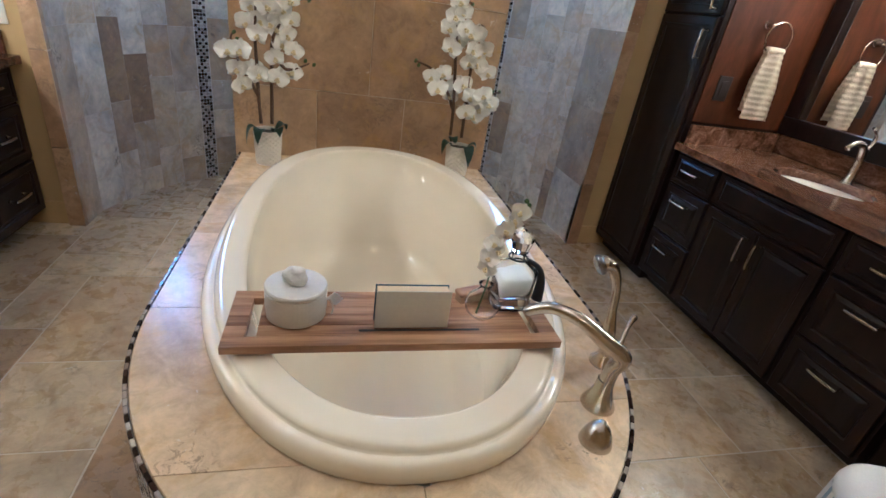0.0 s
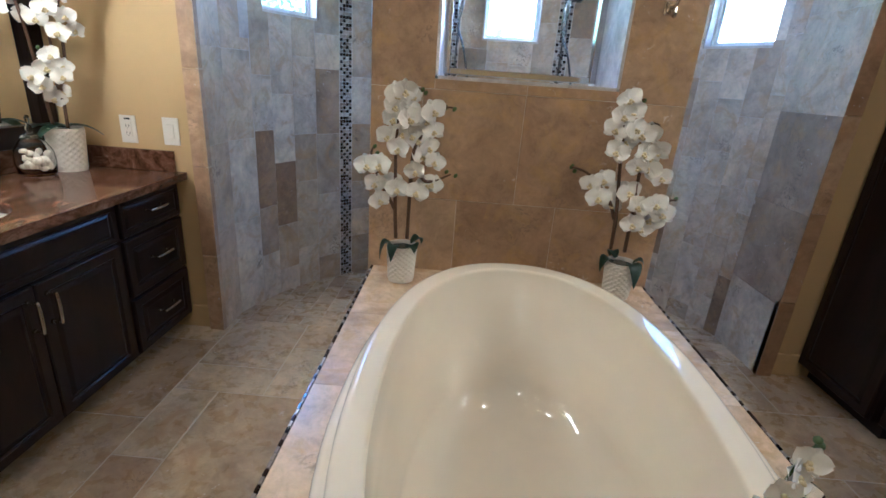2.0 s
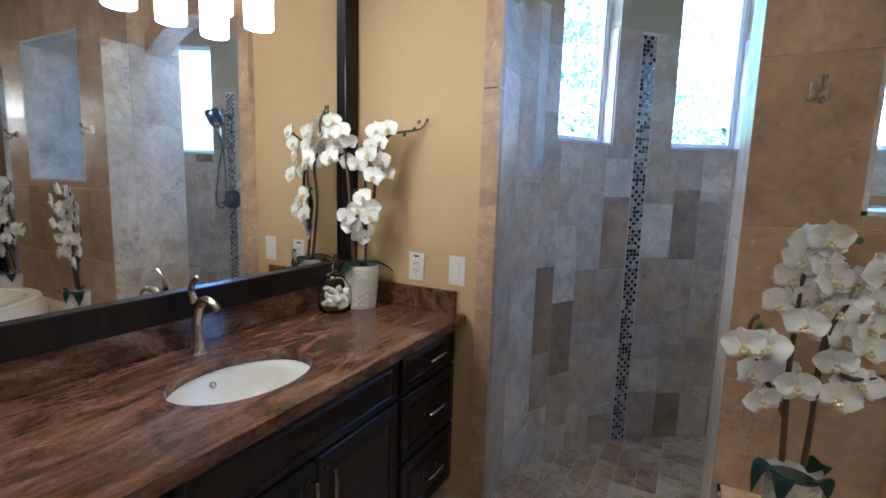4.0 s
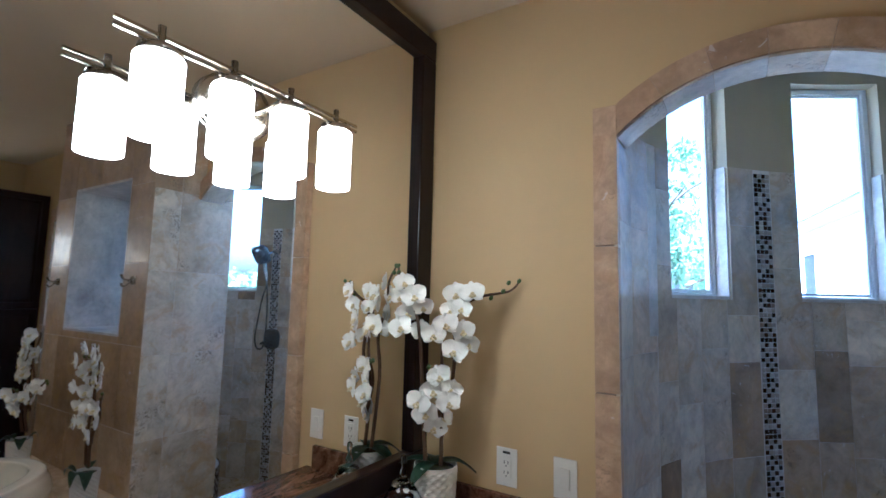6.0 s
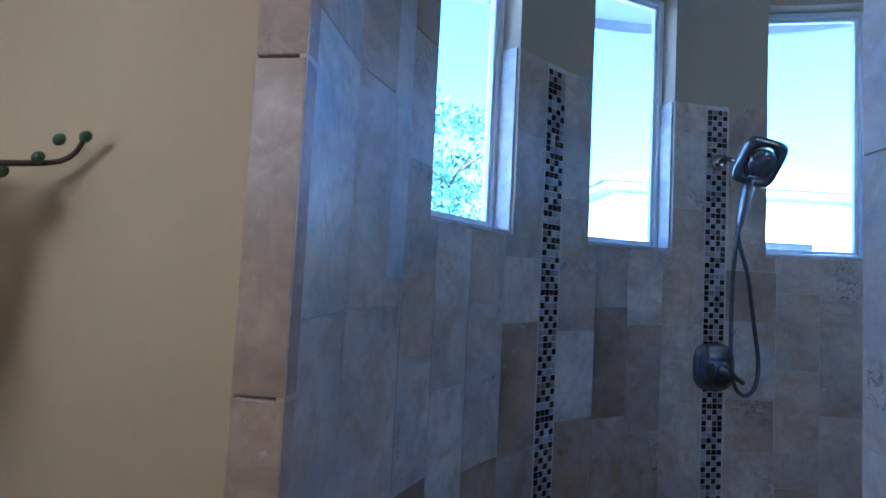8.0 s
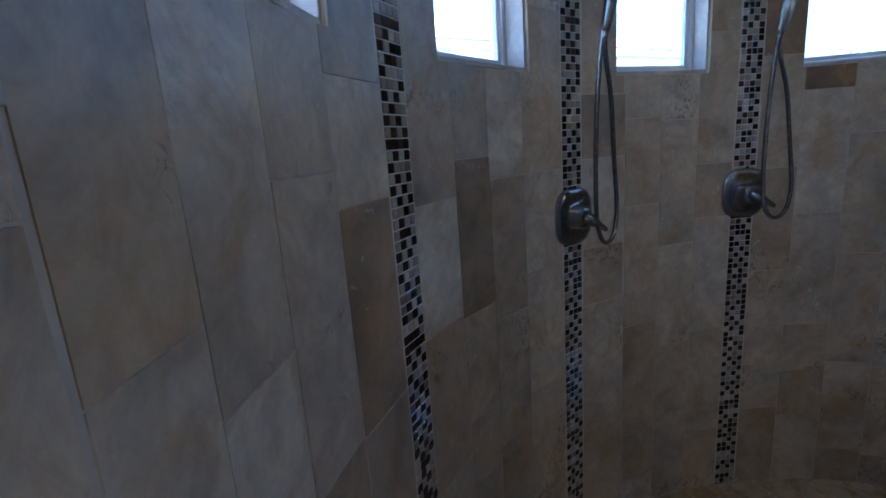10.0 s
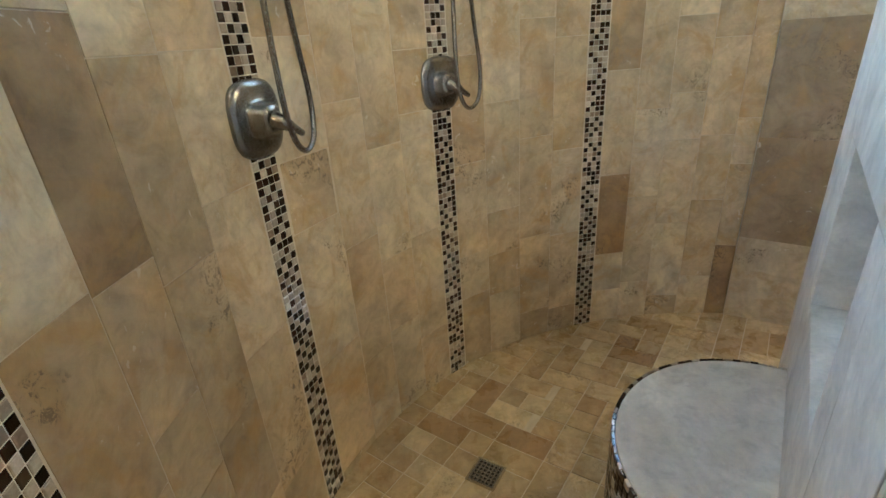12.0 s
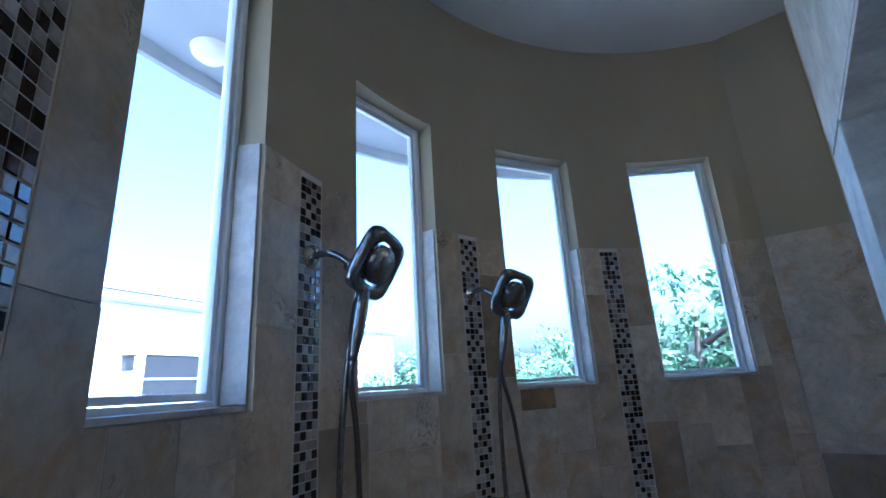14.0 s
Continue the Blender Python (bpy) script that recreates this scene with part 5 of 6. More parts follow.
part("skirt", lathe([(0.042, 0.0), (0.041, 0.006), (0.034, 0.03), (0.024, 0.05), (0.012, 0.062), (0.0, 0.065)], 28), M_NICKEL, kn, smooth=True)
part("lever", tube([(0.0, 0.0, 0.06), (0.022, 0.012, 0.042), (0.042, 0.022, 0.012)], [0.012, 0.011, 0.008], 12, 4, 0.6), M_NICKEL, kn, smooth=True)
hs = thing("hand_shower", "brushed nickel hand shower standing in its cradle on the deck", "hand shower", (0.790, 1.050, DECK))
part("base", lathe([(0.036, 0.0), (0.035, 0.006), (0.022, 0.022), (0.018, 0.05), (0.024, 0.06), (0.018, 0.066), (0.0, 0.066)], 24), M_NICKEL, hs, smooth=True)
part("wand", tube([(0.0, 0, 0.06), (-0.011, 0.004, 0.10), (-0.017, 0.012, 0.16), (-0.021, 0.02, 0.22), (-0.048, 0.022, 0.275), (-0.084, 0.018, 0.290)], [0.013, 0.017, 0.011, 0.011, 0.015, 0.020], 16, 5), M_NICKEL, hs, smooth=True)
bm = lathe([(0.0, 0.004), (0.022, 0.004), (0.025, 0.0), (0.025, -0.006)], 24)
bm.transform(pose(-0.091, 0.017, 0.284, 0, -115, 0))
part("spray_face", bm, M_DARK_METAL, hs, "dark ribbed spray face", True)


# ---------------------------------------------------------------- showers
def shower_set(a):
    """Arm, combination head, hose and valve on one mosaic strip; local -y points into the room."""
    s = thing("shower_set", "nickel shower with square head, hand shower, hose and round valve", "shower", group="shower sets", m=round_pose(a, 0, R))
    part("flange", tube([(0, 0.0, 2.05), (0, -0.004, 2.05), (0, -0.014, 2.05)], [0.032, 0.03, 0.014], 20, 2), M_NICKEL, s, smooth=True)
    part("arm", tube([(0, 0, 2.05), (0.004, -0.045, 2.056), (0.012, -0.085, 2.04), (0.02, -0.115, 2.012)], 0.0095, 12, 5), M_DARK_METAL, s, smooth=True)
    part("collar", tube([(0.017, -0.105, 2.022), (0.022, -0.122, 2.004), (0.026, -0.136, 1.988)], [0.018, 0.021, 0.018], 14, 3), M_DARK_METAL, s, smooth=True)
    zx = Vector((0.10, 0.88, 0.42)).normalized()
    yx = (Vector((0, 0, 1)) - zx * zx.z).normalized()
    xx = yx.cross(zx)
    hm = Matrix(((xx.x, yx.x, zx.x, 0.04), (xx.y, yx.y, zx.y, -0.175), (xx.z, yx.z, zx.z, 2.015), (0, 0, 0, 1))) @ Matrix.Rotation(radians(12), 4, "Z") @ Matrix.Scale(1.0, 4)
    bm = bmesh.new()
    n = 48

    def sq(k, th, p=4.5):
        c, q = math.cos(th), math.sin(th)
        return (k * math.copysign(abs(c) ** (2 / p), c), 1.05 * k * math.copysign(abs(q) ** (2 / p), q))

    prof = [(0.082, 0.012, 4.5), (0.084, 0.0, 4.5), (0.078, -0.010, 4.5), (0.056, -0.012, 2.4), (0.054, 0.0, 2.4), (0.056, 0.014, 2.4), (0.074, 0.020, 4.5), (0.082, 0.012, 4.5)]
    rings = [[bm.verts.new((*sq(k, 2 * math.pi * i / n, p), z)) for i in range(n)] for k, z, p in prof[:-1]]
    for u, v in zip(rings, rings[1:] + rings[:1]):
        for i in range(n):
            bm.faces.new((u[i], u[(i + 1) % n], v[(i + 1) % n], v[i]))
    bm.transform(hm)
    part("head_frame", bm, M_DARK_METAL, s, "rounded square shower head ring", True)
    bm = lathe([(0.0, -0.022), (0.040, -0.022), (0.050, -0.016), (0.0525, 0.0), (0.034, 0.018), (0.0, 0.022)], 28)
    bm.transform(hm)
    hd = part("hand_spray", bm, M_DARK_METAL, s, "round hand spray in the ring", True)
    bm = bmesh.new()
    for k in range(14):
        th, rr = k * 2.4, 0.009 * math.sqrt(k)
        r = bmesh.ops.create_icosphere(bm, subdivisions=1, radius=0.0028)
        for v in r["verts"]:
            v.co += Vector((rr * math.cos(th), rr * math.sin(th), -0.021))
    bm.transform(hm)
    part("nozzles", bm, M_CHROME, hd)
    h0 = hm @ Vector((0, -0.06, 0.004))
    part("handle", tube([h0, h0 + Vector((-0.012, 0.005, -0.05)), h0 + Vector((-0.022, 0.012, -0.12)), h0 + Vector((-0.03, 0.02, -0.185))], [0.012, 0.019, 0.018, 0.010], 14, 5), M_DARK_METAL, s, smooth=True)
    h1 = h0 + Vector((-0.03, 0.02, -0.185))
    hose = [h1, h1 + Vector((0.004, 0.006, -0.05)), (0.060, -0.10, 1.60), (0.105, -0.08, 1.42), (0.135, -0.07, 1.27), (0.118, -0.075, 1.175), (0.068, -0.082, 1.145), (0.022, -0.088, 1.185), (0.008, -0.085, 1.30), (0.008, -0.09, 1.60), (0.016, -0.115, 1.86), (0.025, -0.135, 1.985)]
    part("hose", tube(hose, 0.0075, 10, 8), M_DARK_METAL, s, "ribbed metal hose", True)
    bm = bmesh.new()
    rings = []
    for k, y in ((0.088, 0.0), (0.089, -0.005), (0.082, -0.011), (0.066, -0.013), (0.044, -0.012), (0.036, -0.016), (0.034, -0.050), (0.026, -0.056)):
        rings.append([bm.verts.new((sq(k, 2 * math.pi * i / n, 3.0)[0], y, 1.235 + sq(k, 2 * math.pi * i / n, 3.0)[1])) for i in range(n)])
    for u, v in zip(rings, rings[1:]):
        for i in range(n):
            bm.faces.new((u[i], u[(i + 1) % n], v[(i + 1) % n], v[i]))
    bm.faces.new(rings[-1])
    part("valve_plate", bm, M_DARK_METAL, s, "rounded nickel valve plate", True)
    part("valve_lever", tube([(0.0, -0.05, 1.235), (0.012, -0.072, 1.224), (0.035, -0.080, 1.208), (0.064, -0.082, 1.190)], [0.024, 0.019, 0.011, 0.008], 12, 4), M_DARK_METAL, s, smooth=True)


shower_set(STRIPS[1])
shower_set(STRIPS[2])

dr = thing("floor_drain", "square dark metal shower floor drain", "drain", m=Matrix.Translation((0.212, 3.905, floor_z(3.905) + 0.003)) @ Matrix.Rotation(radians(4), 4, "Z"))
bm = bmesh.new()
for i in range(7):
    u = -0.045 + i * 0.015
    box(bm, u - 0.003, -0.048, 0.0, u + 0.003, 0.048, 0.004)
    box(bm, -0.048, u - 0.003, 0.0005, 0.048, u + 0.003, 0.0045)
part("grate", bm, M_DARK_METAL, dr)
part("frame", boxes((-0.055, -0.055, 0, 0.055, -0.048, 0.005), (-0.055, 0.048, 0, 0.055, 0.055, 0.005), (-0.055, -0.048, 0, -0.048, 0.048, 0.005), (0.048, -0.048, 0, 0.055, 0.048, 0.005)), M_NICKEL, dr)
# Black plate close under the grate stands for the shade of the well.
part("well", boxes((-0.05, -0.05, -0.004, 0.05, 0.05, -0.001)), M_BLACK, dr)

# stool with a white cushion by the vanity
st = thing("vanity_stool", "round white cushioned stool with pleated blue-striped skirt", "stool", (1.52, 0.66, 0))
part("cushion", lathe([(0.0, 0.405), (0.09, 0.403), (0.145, 0.396), (0.164, 0.378), (0.169, 0.36), (0.165, 0.345)], 48), M_STOOL, st, smooth=True)
bm = bmesh.new()
n = 96
rings = []
for z, r in ((0.35, 0.165), (0.22, 0.170), (0.06, 0.176), (0.03, 0.176)):
    rings.append([bm.verts.new(((r + 0.004 * math.sin(i * math.pi / 2)) * math.cos(2 * math.pi * i / n), (r + 0.004 * math.sin(i * math.pi / 2)) * math.sin(2 * math.pi * i / n), z)) for i in range(n)])
for a, b in zip(rings, rings[1:]):
    for i in range(n):
        f = bm.faces.new((a[i], a[(i + 1) % n], b[(i + 1) % n], b[i]))
        f.material_index = 1 if (i // 2) % 2 else 0
sk = part("skirt", bm, M_STOOL, st, "pleated striped skirt")
sk.data.materials.append(M_STRIPE)
for i in range(4):
    a = i * math.pi / 2 + 0.6
    part("leg", boxes((0.12 * math.cos(a) - 0.015, 0.12 * math.sin(a) - 0.015, 0, 0.12 * math.cos(a) + 0.015, 0.12 * math.sin(a) + 0.015, 0.36)), M_CAB, st)

# ---------------------------------------------------------------- outside
ev = thing("roof_eave", "pale soffit of the roof overhang outside the shower windows", "eave", (0, 0, 0))
bm = bmesh.new()
rows = []
for i in range(41):
    a = -85 + 170 * i / 40
    rows.append([bm.verts.new(on_round(a, r, z)) for r, z in ((R + 0.115, 3.10), (2.38, 3.10), (2.40, 3.05), (2.43, 3.05), (2.44, 3.22), (R + 0.115, 3.5))])
for a, b in zip(rows, rows[1:]):
    for k in range(6):
        bm.faces.new((a[k], b[k], b[(k + 1) % 6], a[(k + 1) % 6]))
part("soffit", bm, M_SOFFIT, ev)
bm = lathe([(0.0, -0.05), (0.05, -0.045), (0.075, -0.02), (0.08, 0.0)], 28)
bm.transform(Matrix.Translation(on_round(-9, 2.22, 3.10)))
part("soffit_light", bm, M_LAMP_OFF, ev, "round unlit porch light", True)

house = thing("neighbour_house", "white stucco house with low hipped roof and dark eaves", "house", m=Matrix.Translation((1.57, 15.5, 0)) @ Matrix.Rotation(radians(9.5), 4, "Z"))
HX, HY = 15.0, 14.0
part("wall", boxes((0.5, 0.5, -0.5, HX - 0.5, HY - 0.5, 4.12)), M_STUCCO, house)
part("eave", boxes((0.0, 0.0, 4.13, HX, HY, 4.34), bevel=0.01), M_SOFFIT, house, "grey boxed eave and fascia")
bm = bmesh.new()
v = [bm.verts.new(p) for p in ((-0.05, -0.05, 4.345), (HX + 0.05, -0.05, 4.345), (HX + 0.05, HY + 0.05, 4.345), (-0.05, HY + 0.05, 4.345), (7.0, 7.0, 7.0), (8.0, 7.0, 7.0))]
for q in ((0, 1, 5, 4), (1, 2, 5), (2, 3, 4, 5), (3, 0, 4), (3, 2, 1, 0)):
    bm.faces.new([v[i] for i in q])
part("roof", bm, M_ROOF, house)
gd = part("garage_door", boxes((3.0, 0.44, -0.45, 6.2, 0.49, 2.92)), M_BLACK, house, "dark glazed garage door")
part("frame", boxes((2.86, 0.40, -0.45, 3.0, 0.495, 2.92), (2.86, 0.40, 2.92, 6.34, 0.495, 3.06), (6.2, 0.40, -0.45, 6.34, 0.495, 2.92)), M_VINYL, gd)
part("rail", boxes(*[(3.0, 0.42, z, 6.2, 0.439, z + 0.05) for z in (0.3, 1.0, 1.7, 2.3)]), M_SOFFIT, gd)
sw = part("window", boxes((0.44, 4.8, 1.55, 0.49, 6.0, 3.35)), M_BLACK, house, "dark narrow window")
part("frame", boxes((0.40, 4.68, 1.43, 0.495, 4.8, 3.47), (0.40, 6.0, 1.43, 0.495, 6.12, 3.47), (0.40, 4.8, 3.35, 0.495, 6.0, 3.47), (0.40, 4.8, 1.43, 0.495, 6.0, 1.55)), M_VINYL, sw)
part("lantern", boxes((2.5, 0.30, 2.52, 2.68, 0.495, 2.85), (2.47, 0.27, 2.85, 2.71, 0.495, 2.9)), M_BLACK, house, "dark wall lantern")
part("lantern", boxes((0.30, 8.0, 2.72, 0.495, 8.25, 3.15), (0.27, 7.96, 3.15, 0.495, 8.29, 3.2)), M_BLACK, house, "dark wall lantern")


def tree(x, y, h, w, seed, trunk=0.35):
    """Trunk, limbs and a crown of many small leaf clumps."""
    rng = random.Random(seed)
    t = thing("tree", "green leafy tree outside the windows", "tree", (x, y, -0.5), "trees outside")
    bm = tube([(0, 0, 0), (0.1, 0, h * 0.25), (0.0, 0.1, h * 0.55), (0.15, 0.0, h * 0.85)], [0.16, 0.11, 0.06, 0.02], 8, 4)
    for k in range(7):
        a, z = rng.uniform(0, 6.28), h * rng.uniform(0.3, 0.7)
        tube([(0.05, 0, z), (0.4 * w * math.cos(a) * 0.5, 0.4 * w * math.sin(a) * 0.5, z + h * 0.1), (0.42 * w * math.cos(a), 0.42 * w * math.sin(a), z + h * 0.16)], [0.05, 0.03, 0.01], 6, 3, bm=bm)
    part("trunk", bm, M_BARK, t, smooth=True)
    V, Fc = [], []
    clumps = []
    for k in range(60):
        a, rr = rng.uniform(0, 6.28), w * 0.5 * math.sqrt(rng.random())
        clumps.append((rr * math.cos(a), rr * math.sin(a), h * rng.uniform(trunk, 1.0) - 0.25 * rr, rng.uniform(0.25, 0.55) * w * 0.3))
    for cx, cy, cz, cr in clumps:
        for k in range(120):
            d = Vector((rng.gauss(0, 1), rng.gauss(0, 1), rng.gauss(0, 0.8)))
            d = d.normalized() * cr * rng.uniform(0.4, 1.0)
            c = Vector((cx, cy, cz)) + d
            u = Vector((rng.gauss(0, 1), rng.gauss(0, 1), rng.gauss(0, 1))).normalized()
            q = u.orthogonal().normalized()
            s = rng.uniform(0.05, 0.11)
            o = len(V)
            V += [c - u * s, c + q * s * 0.5, c + u * s, c - q * s * 0.5]
            Fc.append((o, o + 1, o + 2, o + 3))
    me = bpy.data.meshes.new("crown")
    me.from_pydata(V, [], Fc)
    me.materials.append(M_FOLIAGE)
    cr = new("crown", me)
    cr.parent = t


tree(-5.2, 11.5, 5.4, 4.6, 1)
tree(-2.6, 13.2, 6.0, 4.2, 2, 0.25)
tree(-9.0, 15.0, 6.0, 6.0, 3)
tree(-1.2, 26.0, 7.4, 4.0, 4)
tree(8.1, 4.6, 3.9, 3.4, 5, 0.2)
tree(8.6, 2.4, 4.2, 3.6, 6, 0.2)
tree(10.6, 8.2, 3.3, 4.0, 7, 0.2)
tree(9.0, 11.4, 3.1, 3.6, 8, 0.2)
tree(13.5, 11.0, 3.4, 4.5, 9, 0.2)

# ---------------------------------------------------------------- tile pieces, last
rng = random.Random(11)
MOD = 0.203


def random_packing(nx, ny, sizes):
    used = [[False] * ny for _ in range(nx)]
    res = []
    for j in range(ny):
        for i in range(nx):
            if used[i][j]:
                continue
            opts = sizes[:]
            rng.shuffle(opts)
            for w, h in opts + [(1, 1)]:
                if i + w <= nx and j + h <= ny and not any(used[i + a][j + b] for a in range(w) for b in range(h)):
                    for a in range(w):
                        for b in range(h):
                            used[i + a][j + b] = True
                    res.append((i, j, w, h))
                    break
    return res


def lies_under_deck(x0, y0, x1, y1):
    return x0 > TX - 0.55 and x1 < TX + 0.55 and y0 > 0.95


for i, j, w, h in random_packing(23, 24, [(2, 3), (3, 2), (2, 2), (2, 3), (3, 2), (1, 2), (2, 1)]):
    x0, y0 = XWL + i * MOD, YS + 0.02 + j * MOD
    x1, y1 = min(x0 + w * MOD, XWR), min(y0 + h * MOD, YH)
    if x1 - x0 < 0.03 or y1 - y0 < 0.03 or lies_under_deck(x0, y0, x1, y1):
        continue
    tile("floor_tile", floor, Matrix.Translation(((x0 + x1) / 2, (y0 + y1) / 2, -0.0105 + rng.uniform(-0.0004, 0.0004))) @ UP, x1 - x0 - 0.006, y1 - y0 - 0.006, M_TRAV_FLOOR, 0.0105, 0.001)

SM = 0.102
for i, j, w, h in random_packing(34, 34, [(2, 1), (1, 2), (1, 1), (1, 1), (2, 1), (1, 2)]):
    u, v = (i + w / 2 - 17) * SM, (j + h / 2 - 17) * SM
    p = Vector((AX + u, 3.6525 + v, 0))
    if (p.x - AX) ** 2 + (p.y - CY) ** 2 > (R + 0.07) ** 2 or p.y - h * SM / 2 < YH - 0.005 or (TL + 0.12 < p.x < TR - 0.12 and p.y < YB - 0.12):
        continue
    fall = Matrix.Rotation(-math.atan(DIP / 0.9) if p.y < YH + 0.9 else 0.0, 4, "X")
    tile("floor_tile", shower_floor, Matrix.Translation((p.x, p.y, floor_z(p.y) - 0.0105)) @ fall @ UP, w * SM - 0.0038, h * SM - 0.0038, M_TRAV_FLOOR, 0.0105, 0.001)

# columns of wall tile between the mosaic strips
SW = 2.0 * PITCH / R * 57.3 + 0.15
COLUMNS = ((-79.15, -70.9, -65.4, -59.2, -52.8, STRIPS[0] - SW), (STRIPS[0] + SW, -35.5, -29.6, -23.4, STRIPS[1] - SW), (STRIPS[1] + SW, -5.0, 1.1, 7.2, STRIPS[2] - SW),
           (STRIPS[2] + SW, 22.6, 29.15, 35.4, STRIPS[3] - SW), (STRIPS[3] + SW, 50.2, 55.6, 61.45, 66.8, 70.3))


def open_wall(a0, a1):
    """The parts of an arc that no window takes."""
    free = [(a0, a1)]
    for w in WINDOWS:
        free = [p for f0, f1 in free for p in ((f0, min(f1, w - HALF)), (max(f0, w + HALF), f1)) if p[1] - p[0] > 0.25]
    return free


def wall_tile(a0, a1, z0, z1):
    wd = 2 * R * math.tan(radians((a1 - a0) / 2)) - 0.0018
    off = rng.uniform(-0.0005, 0.0005)
    tile("corner_tile" if a0 < -76 else "wall_tile", wall_shower, round_pose((a0 + a1) / 2, (z0 + z1) / 2, R + 0.012 + off), wd, z1 - z0 - 0.0022, M_TRAV_SHOWER, 0.012, 0.0008)


def notched_tile(a0, a1, f0, f1, z0, z1):
    """A tile cut round the corner of a window: whole below the sill, only f0 to f1 above it."""
    am, zm, g = (a0 + a1) / 2, (z0 + z1) / 2, 0.0011
    u0, u1, v0, v1 = (R * math.tan(radians(a - am)) for a in (a0, a1, f0, f1))
    lo, mid, hi = z0 - zm + g, ZB - zm - g, z1 - zm - g
    if f0 - a0 < 0.01:
        line = [(u0 + g, lo), (u1 - g, lo), (u1 - g, mid), (v1 - g, mid), (v1 - g, hi), (u0 + g, hi)]
    else:
        line = [(u0 + g, lo), (u1 - g, lo), (u1 - g, hi), (v0 + g, hi), (v0 + g, mid), (u0 + g, mid)]
    n = len(line)
    me = bpy.data.meshes.new("tile")
    me.from_pydata([(x, y, z) for y in (0.0, -0.012) for x, z in line], [], [tuple(range(n, 2 * n))] + [(i, (i + 1) % n, n + (i + 1) % n, n + i) for i in range(n)])
    me.materials.append(M_TRAV_SHOWER)
    ob = new("wall_tile", me)
    ob.parent = wall_shower
    ob.matrix_basis = round_pose(am, zm, R + 0.012)


for group in COLUMNS:
    for a0, a1 in zip(group, group[1:]):
        free = open_wall(a0, a1)
        whole = len(free) == 1 and free[0][1] - free[0][0] > a1 - a0 - 0.01
        topz = ZTILE if free else ZB
        z = -0.08 - rng.uniform(0, 0.25)
        while z < topz - 0.02:
            h = rng.choice((0.205, 0.305, 0.405, 0.405, 0.46, 0.46))
            z0, z1 = max(z, -0.075), min(z + h, topz)
            if a0 < -76:
                z1 = min(q for q in (0.55, 1.01, 1.47, 1.93, ZTILE) if q > z0 + 0.01)
            if topz - z1 < 0.06:
                z1 = topz
            if whole or not free or z1 < ZB + 0.03:
                if z1 - z0 > 0.03:
                    wall_tile(a0, a1, z0, z1)
            elif z0 > ZB - 0.03:
                wall_tile(*free[0], max(z0, ZB), z1)
            else:
                notched_tile(a0, a1, *free[0], z0, z1)
            z = z1
tile("wall_tile", wall_shower, round_pose(-72.25, (1.531 + ZTILE) / 2, R + 0.0105), 2 * R * math.tan(radians(1.35)), ZTILE - 1.531, M_TRAV_PALE, 0.011, 0.001)

# flat jambs at the two ends of the shower
for x, turn, y1, zs in ((XL, 90, 3.1265, (-0.03, 0.55, 1.01, 1.47, 1.93, 2.195)), (XR, -90, 3.350, (-0.03, 0.418, 0.894, 1.36, 1.82, 2.285))):
    back = x - 0.012 if turn > 0 else x + 0.012
    y0 = YA
    for z0, z1 in zip(zs, zs[1:]):
        tile("wall_tile", wall_shower, Matrix.Translation((back, (y0 + y1) / 2, (z0 + z1) / 2)) @ Matrix.Rotation(radians(turn), 4, "Z"), y1 - y0 - 0.001, z1 - z0 - 0.001, M_TRAV_SHOWER, 0.012, 0.0006)

# front, ends and back of the wall behind the bath
X0, X1 = TL, TR
front_rows = [(0.55, 0.904, (X0, 0.0, 0.43, X1)), (0.904, 1.358, (X0, -0.17, 0.248, 0.66, X1)), (1.358, 1.398, (WX0 - 0.012, 0.25, WX1 + 0.012))]
for z0, z1 in ((1.358, 1.811), (1.811, 2.264), (2.264, 2.717), (2.717, 2.809)):
    front_rows += [(z0, z1, (X0, WX0 - 0.012)), (z0, z1, (WX1 + 0.012, X1))]
front_rows += [(2.312, 2.717, (WX0 - 0.012, 0.25, WX1 + 0.012)), (2.717, 2.809, (WX0 - 0.012, 0.25, WX1 + 0.012))]
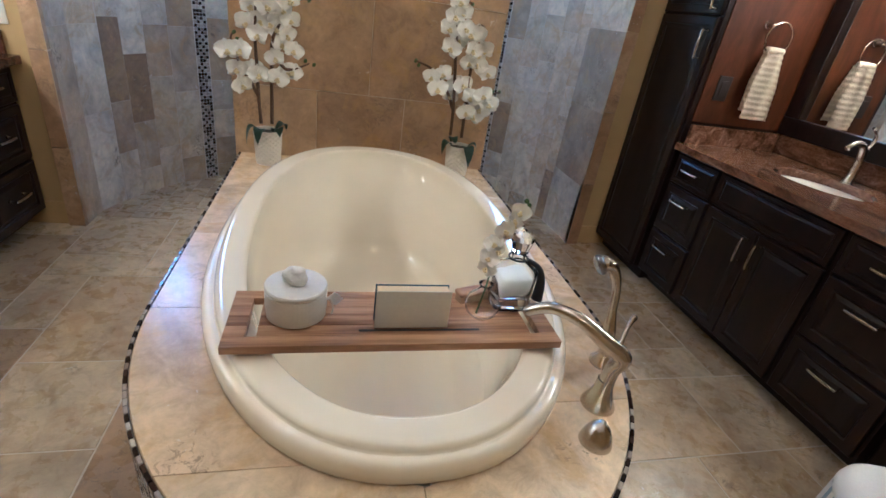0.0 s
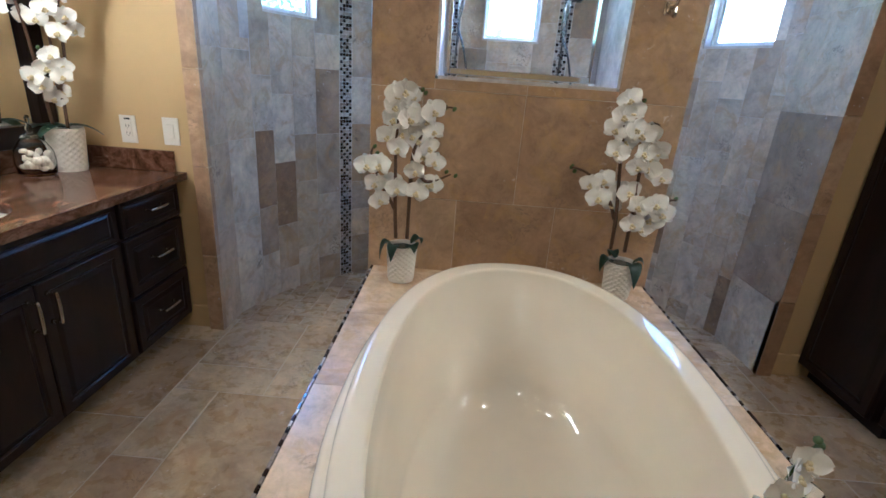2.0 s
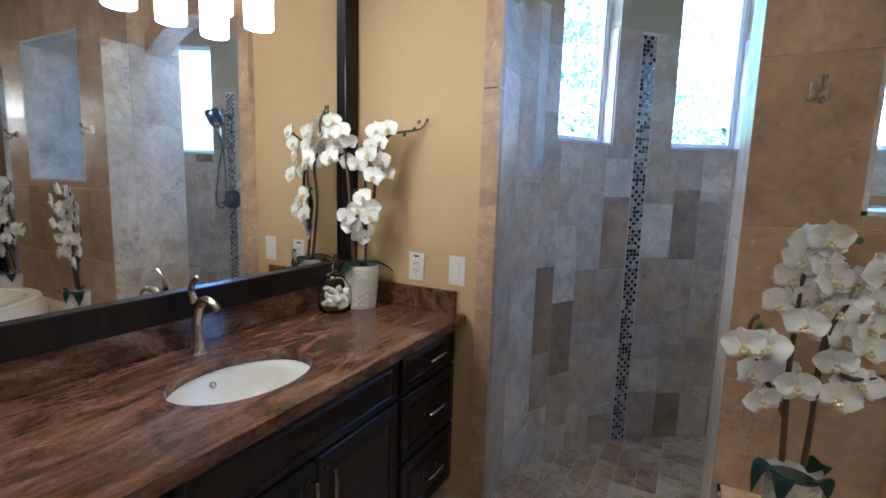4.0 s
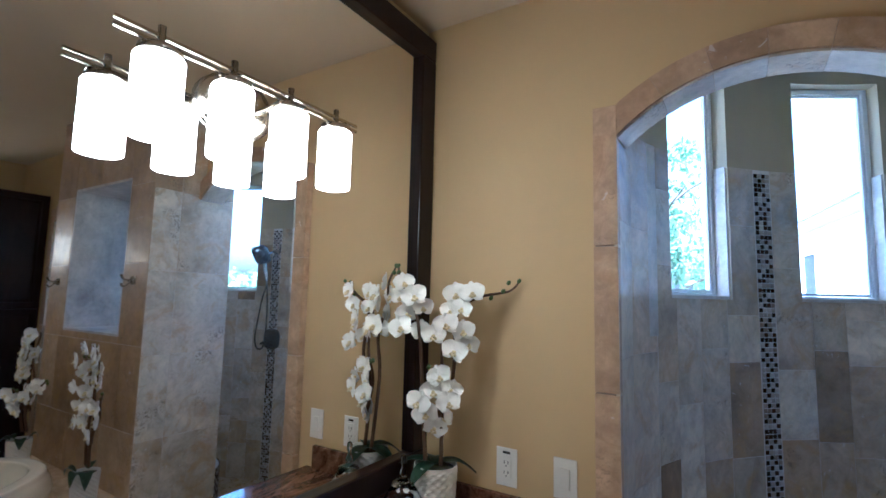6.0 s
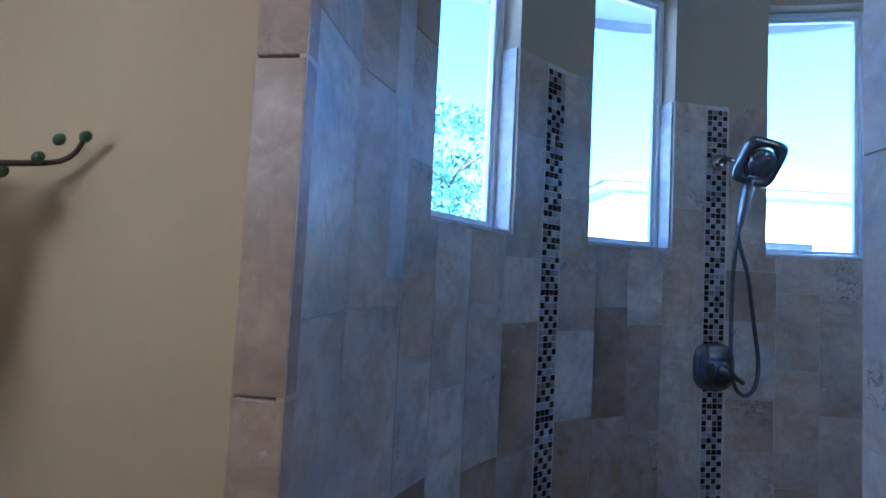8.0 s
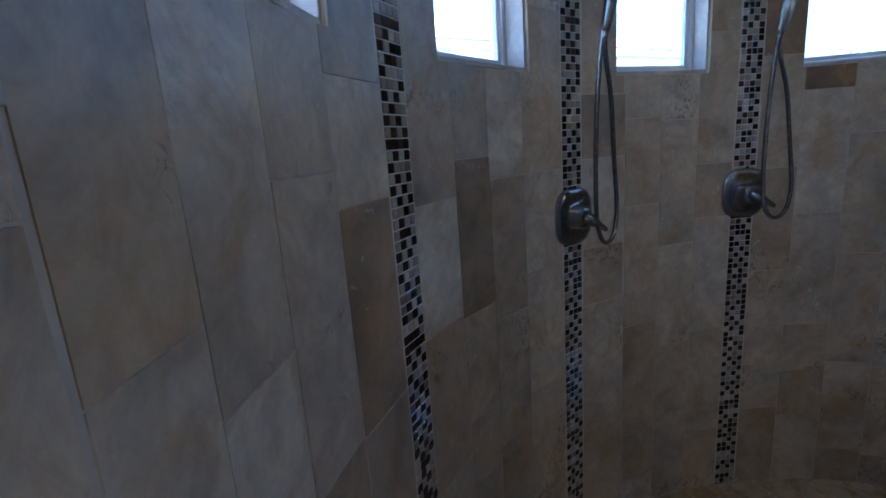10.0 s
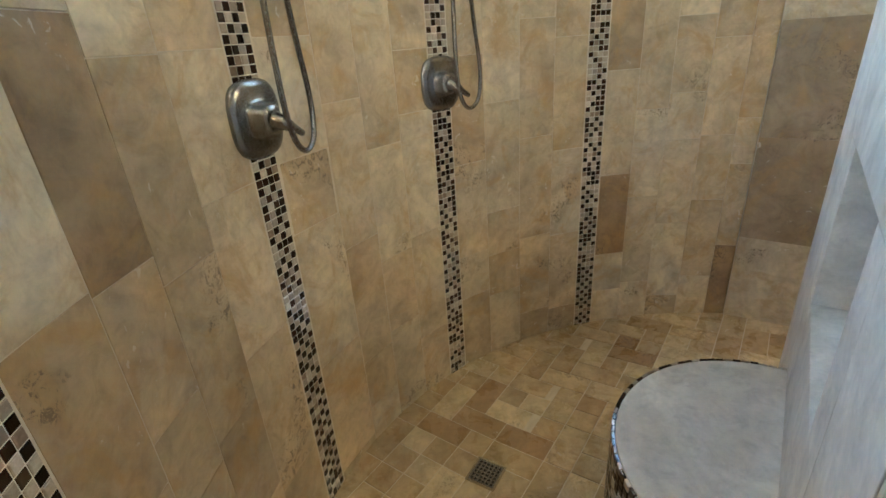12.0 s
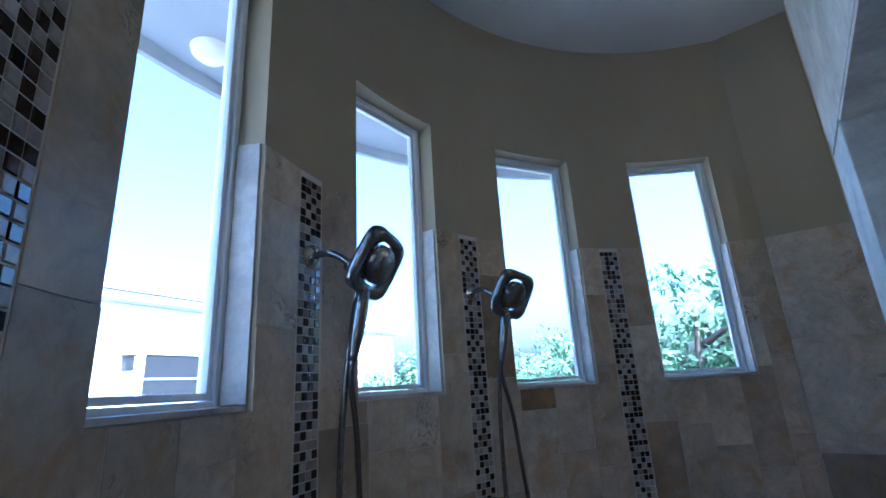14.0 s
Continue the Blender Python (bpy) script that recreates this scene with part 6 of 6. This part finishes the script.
for z0, z1, xs in front_rows:
    for a, b in zip(xs, xs[1:]):
        tile("wall_tile", wall_bath, Matrix.Translation(((a + b) / 2, YT + 0.012, (z0 + z1) / 2)), b - a - 0.002, z1 - z0 - 0.002, M_TRAV_BROWN, 0.012 + rng.uniform(0, 0.0008), 0.0012)
for x, turn, back in ((TL, -90, TL + 0.012), (TR, 90, TR - 0.012)):
    z = -0.03
    for z1 in (0.40, 0.86, 1.31, 1.77, 2.23, 2.69, 3.15, 3.38):
        for ya, yb in ((YT + 0.001, 2.80), (2.80, YB - 0.001)):
            tile("wall_tile", wall_bath, Matrix.Translation((back, (ya + yb) / 2, (z + z1) / 2)) @ Matrix.Rotation(radians(turn), 4, "Z"), yb - ya - 0.002, z1 - z - 0.002, M_TRAV_SHOWER, 0.012, 0.0012)
        z = z1
for x0, x1, z0, z1 in ((TL + 0.012, -0.112, -0.03, 1.41), (TL + 0.012, -0.112, 1.41, 2.3), (0.60, TR - 0.012, -0.03, 1.41), (0.60, TR - 0.012, 1.41, 2.3), (-0.112, 0.60, -0.03, 0.74), (-0.112, 0.0, 0.74, 1.12), (0.48, 0.60, 0.74, 1.12),
                       (-0.112, 0.60, 1.12, 1.398), (TL + 0.012, TR - 0.012, 2.312, 3.38)):
    part("cladding", boxes((x0 + 0.0008, YB - 0.0995, z0 + 0.0008, x1 - 0.0008, YB, z1 - 0.0008), bevel=0.0012), M_TRAV_PALE, wall_bath)

# mosaic strips
for n_strip, a in enumerate(STRIPS):
    st_ob = part("mosaic_strip", boxes((-2 * PITCH, 0.0, -0.07, 2 * PITCH, 0.012, ZTILE)), M_MOSAIC_GROUT, wall_shower)
    st_ob.matrix_basis = round_pose(a, 0, R + 0.0025)
    inner, rest = [], []
    for r in range(-3, int(ZTILE / PITCH)):
        for k in range(4):
            m = Matrix.Translation(((k - 1.5) * PITCH, 0.0055, (r + 0.5) * PITCH + 0.004))
            (inner if n_strip in (0, 1) and 0.35 < m.translation.z < 1.95 else rest).append((m, is_dark(r, k)))
    for m, dark in inner:
        ob = new("mosaic_tile", mosaic_mesh(dark))
        ob.parent = st_ob
        ob.matrix_basis = m
    mosaic_rest("mosaic_rest", rest, st_ob)
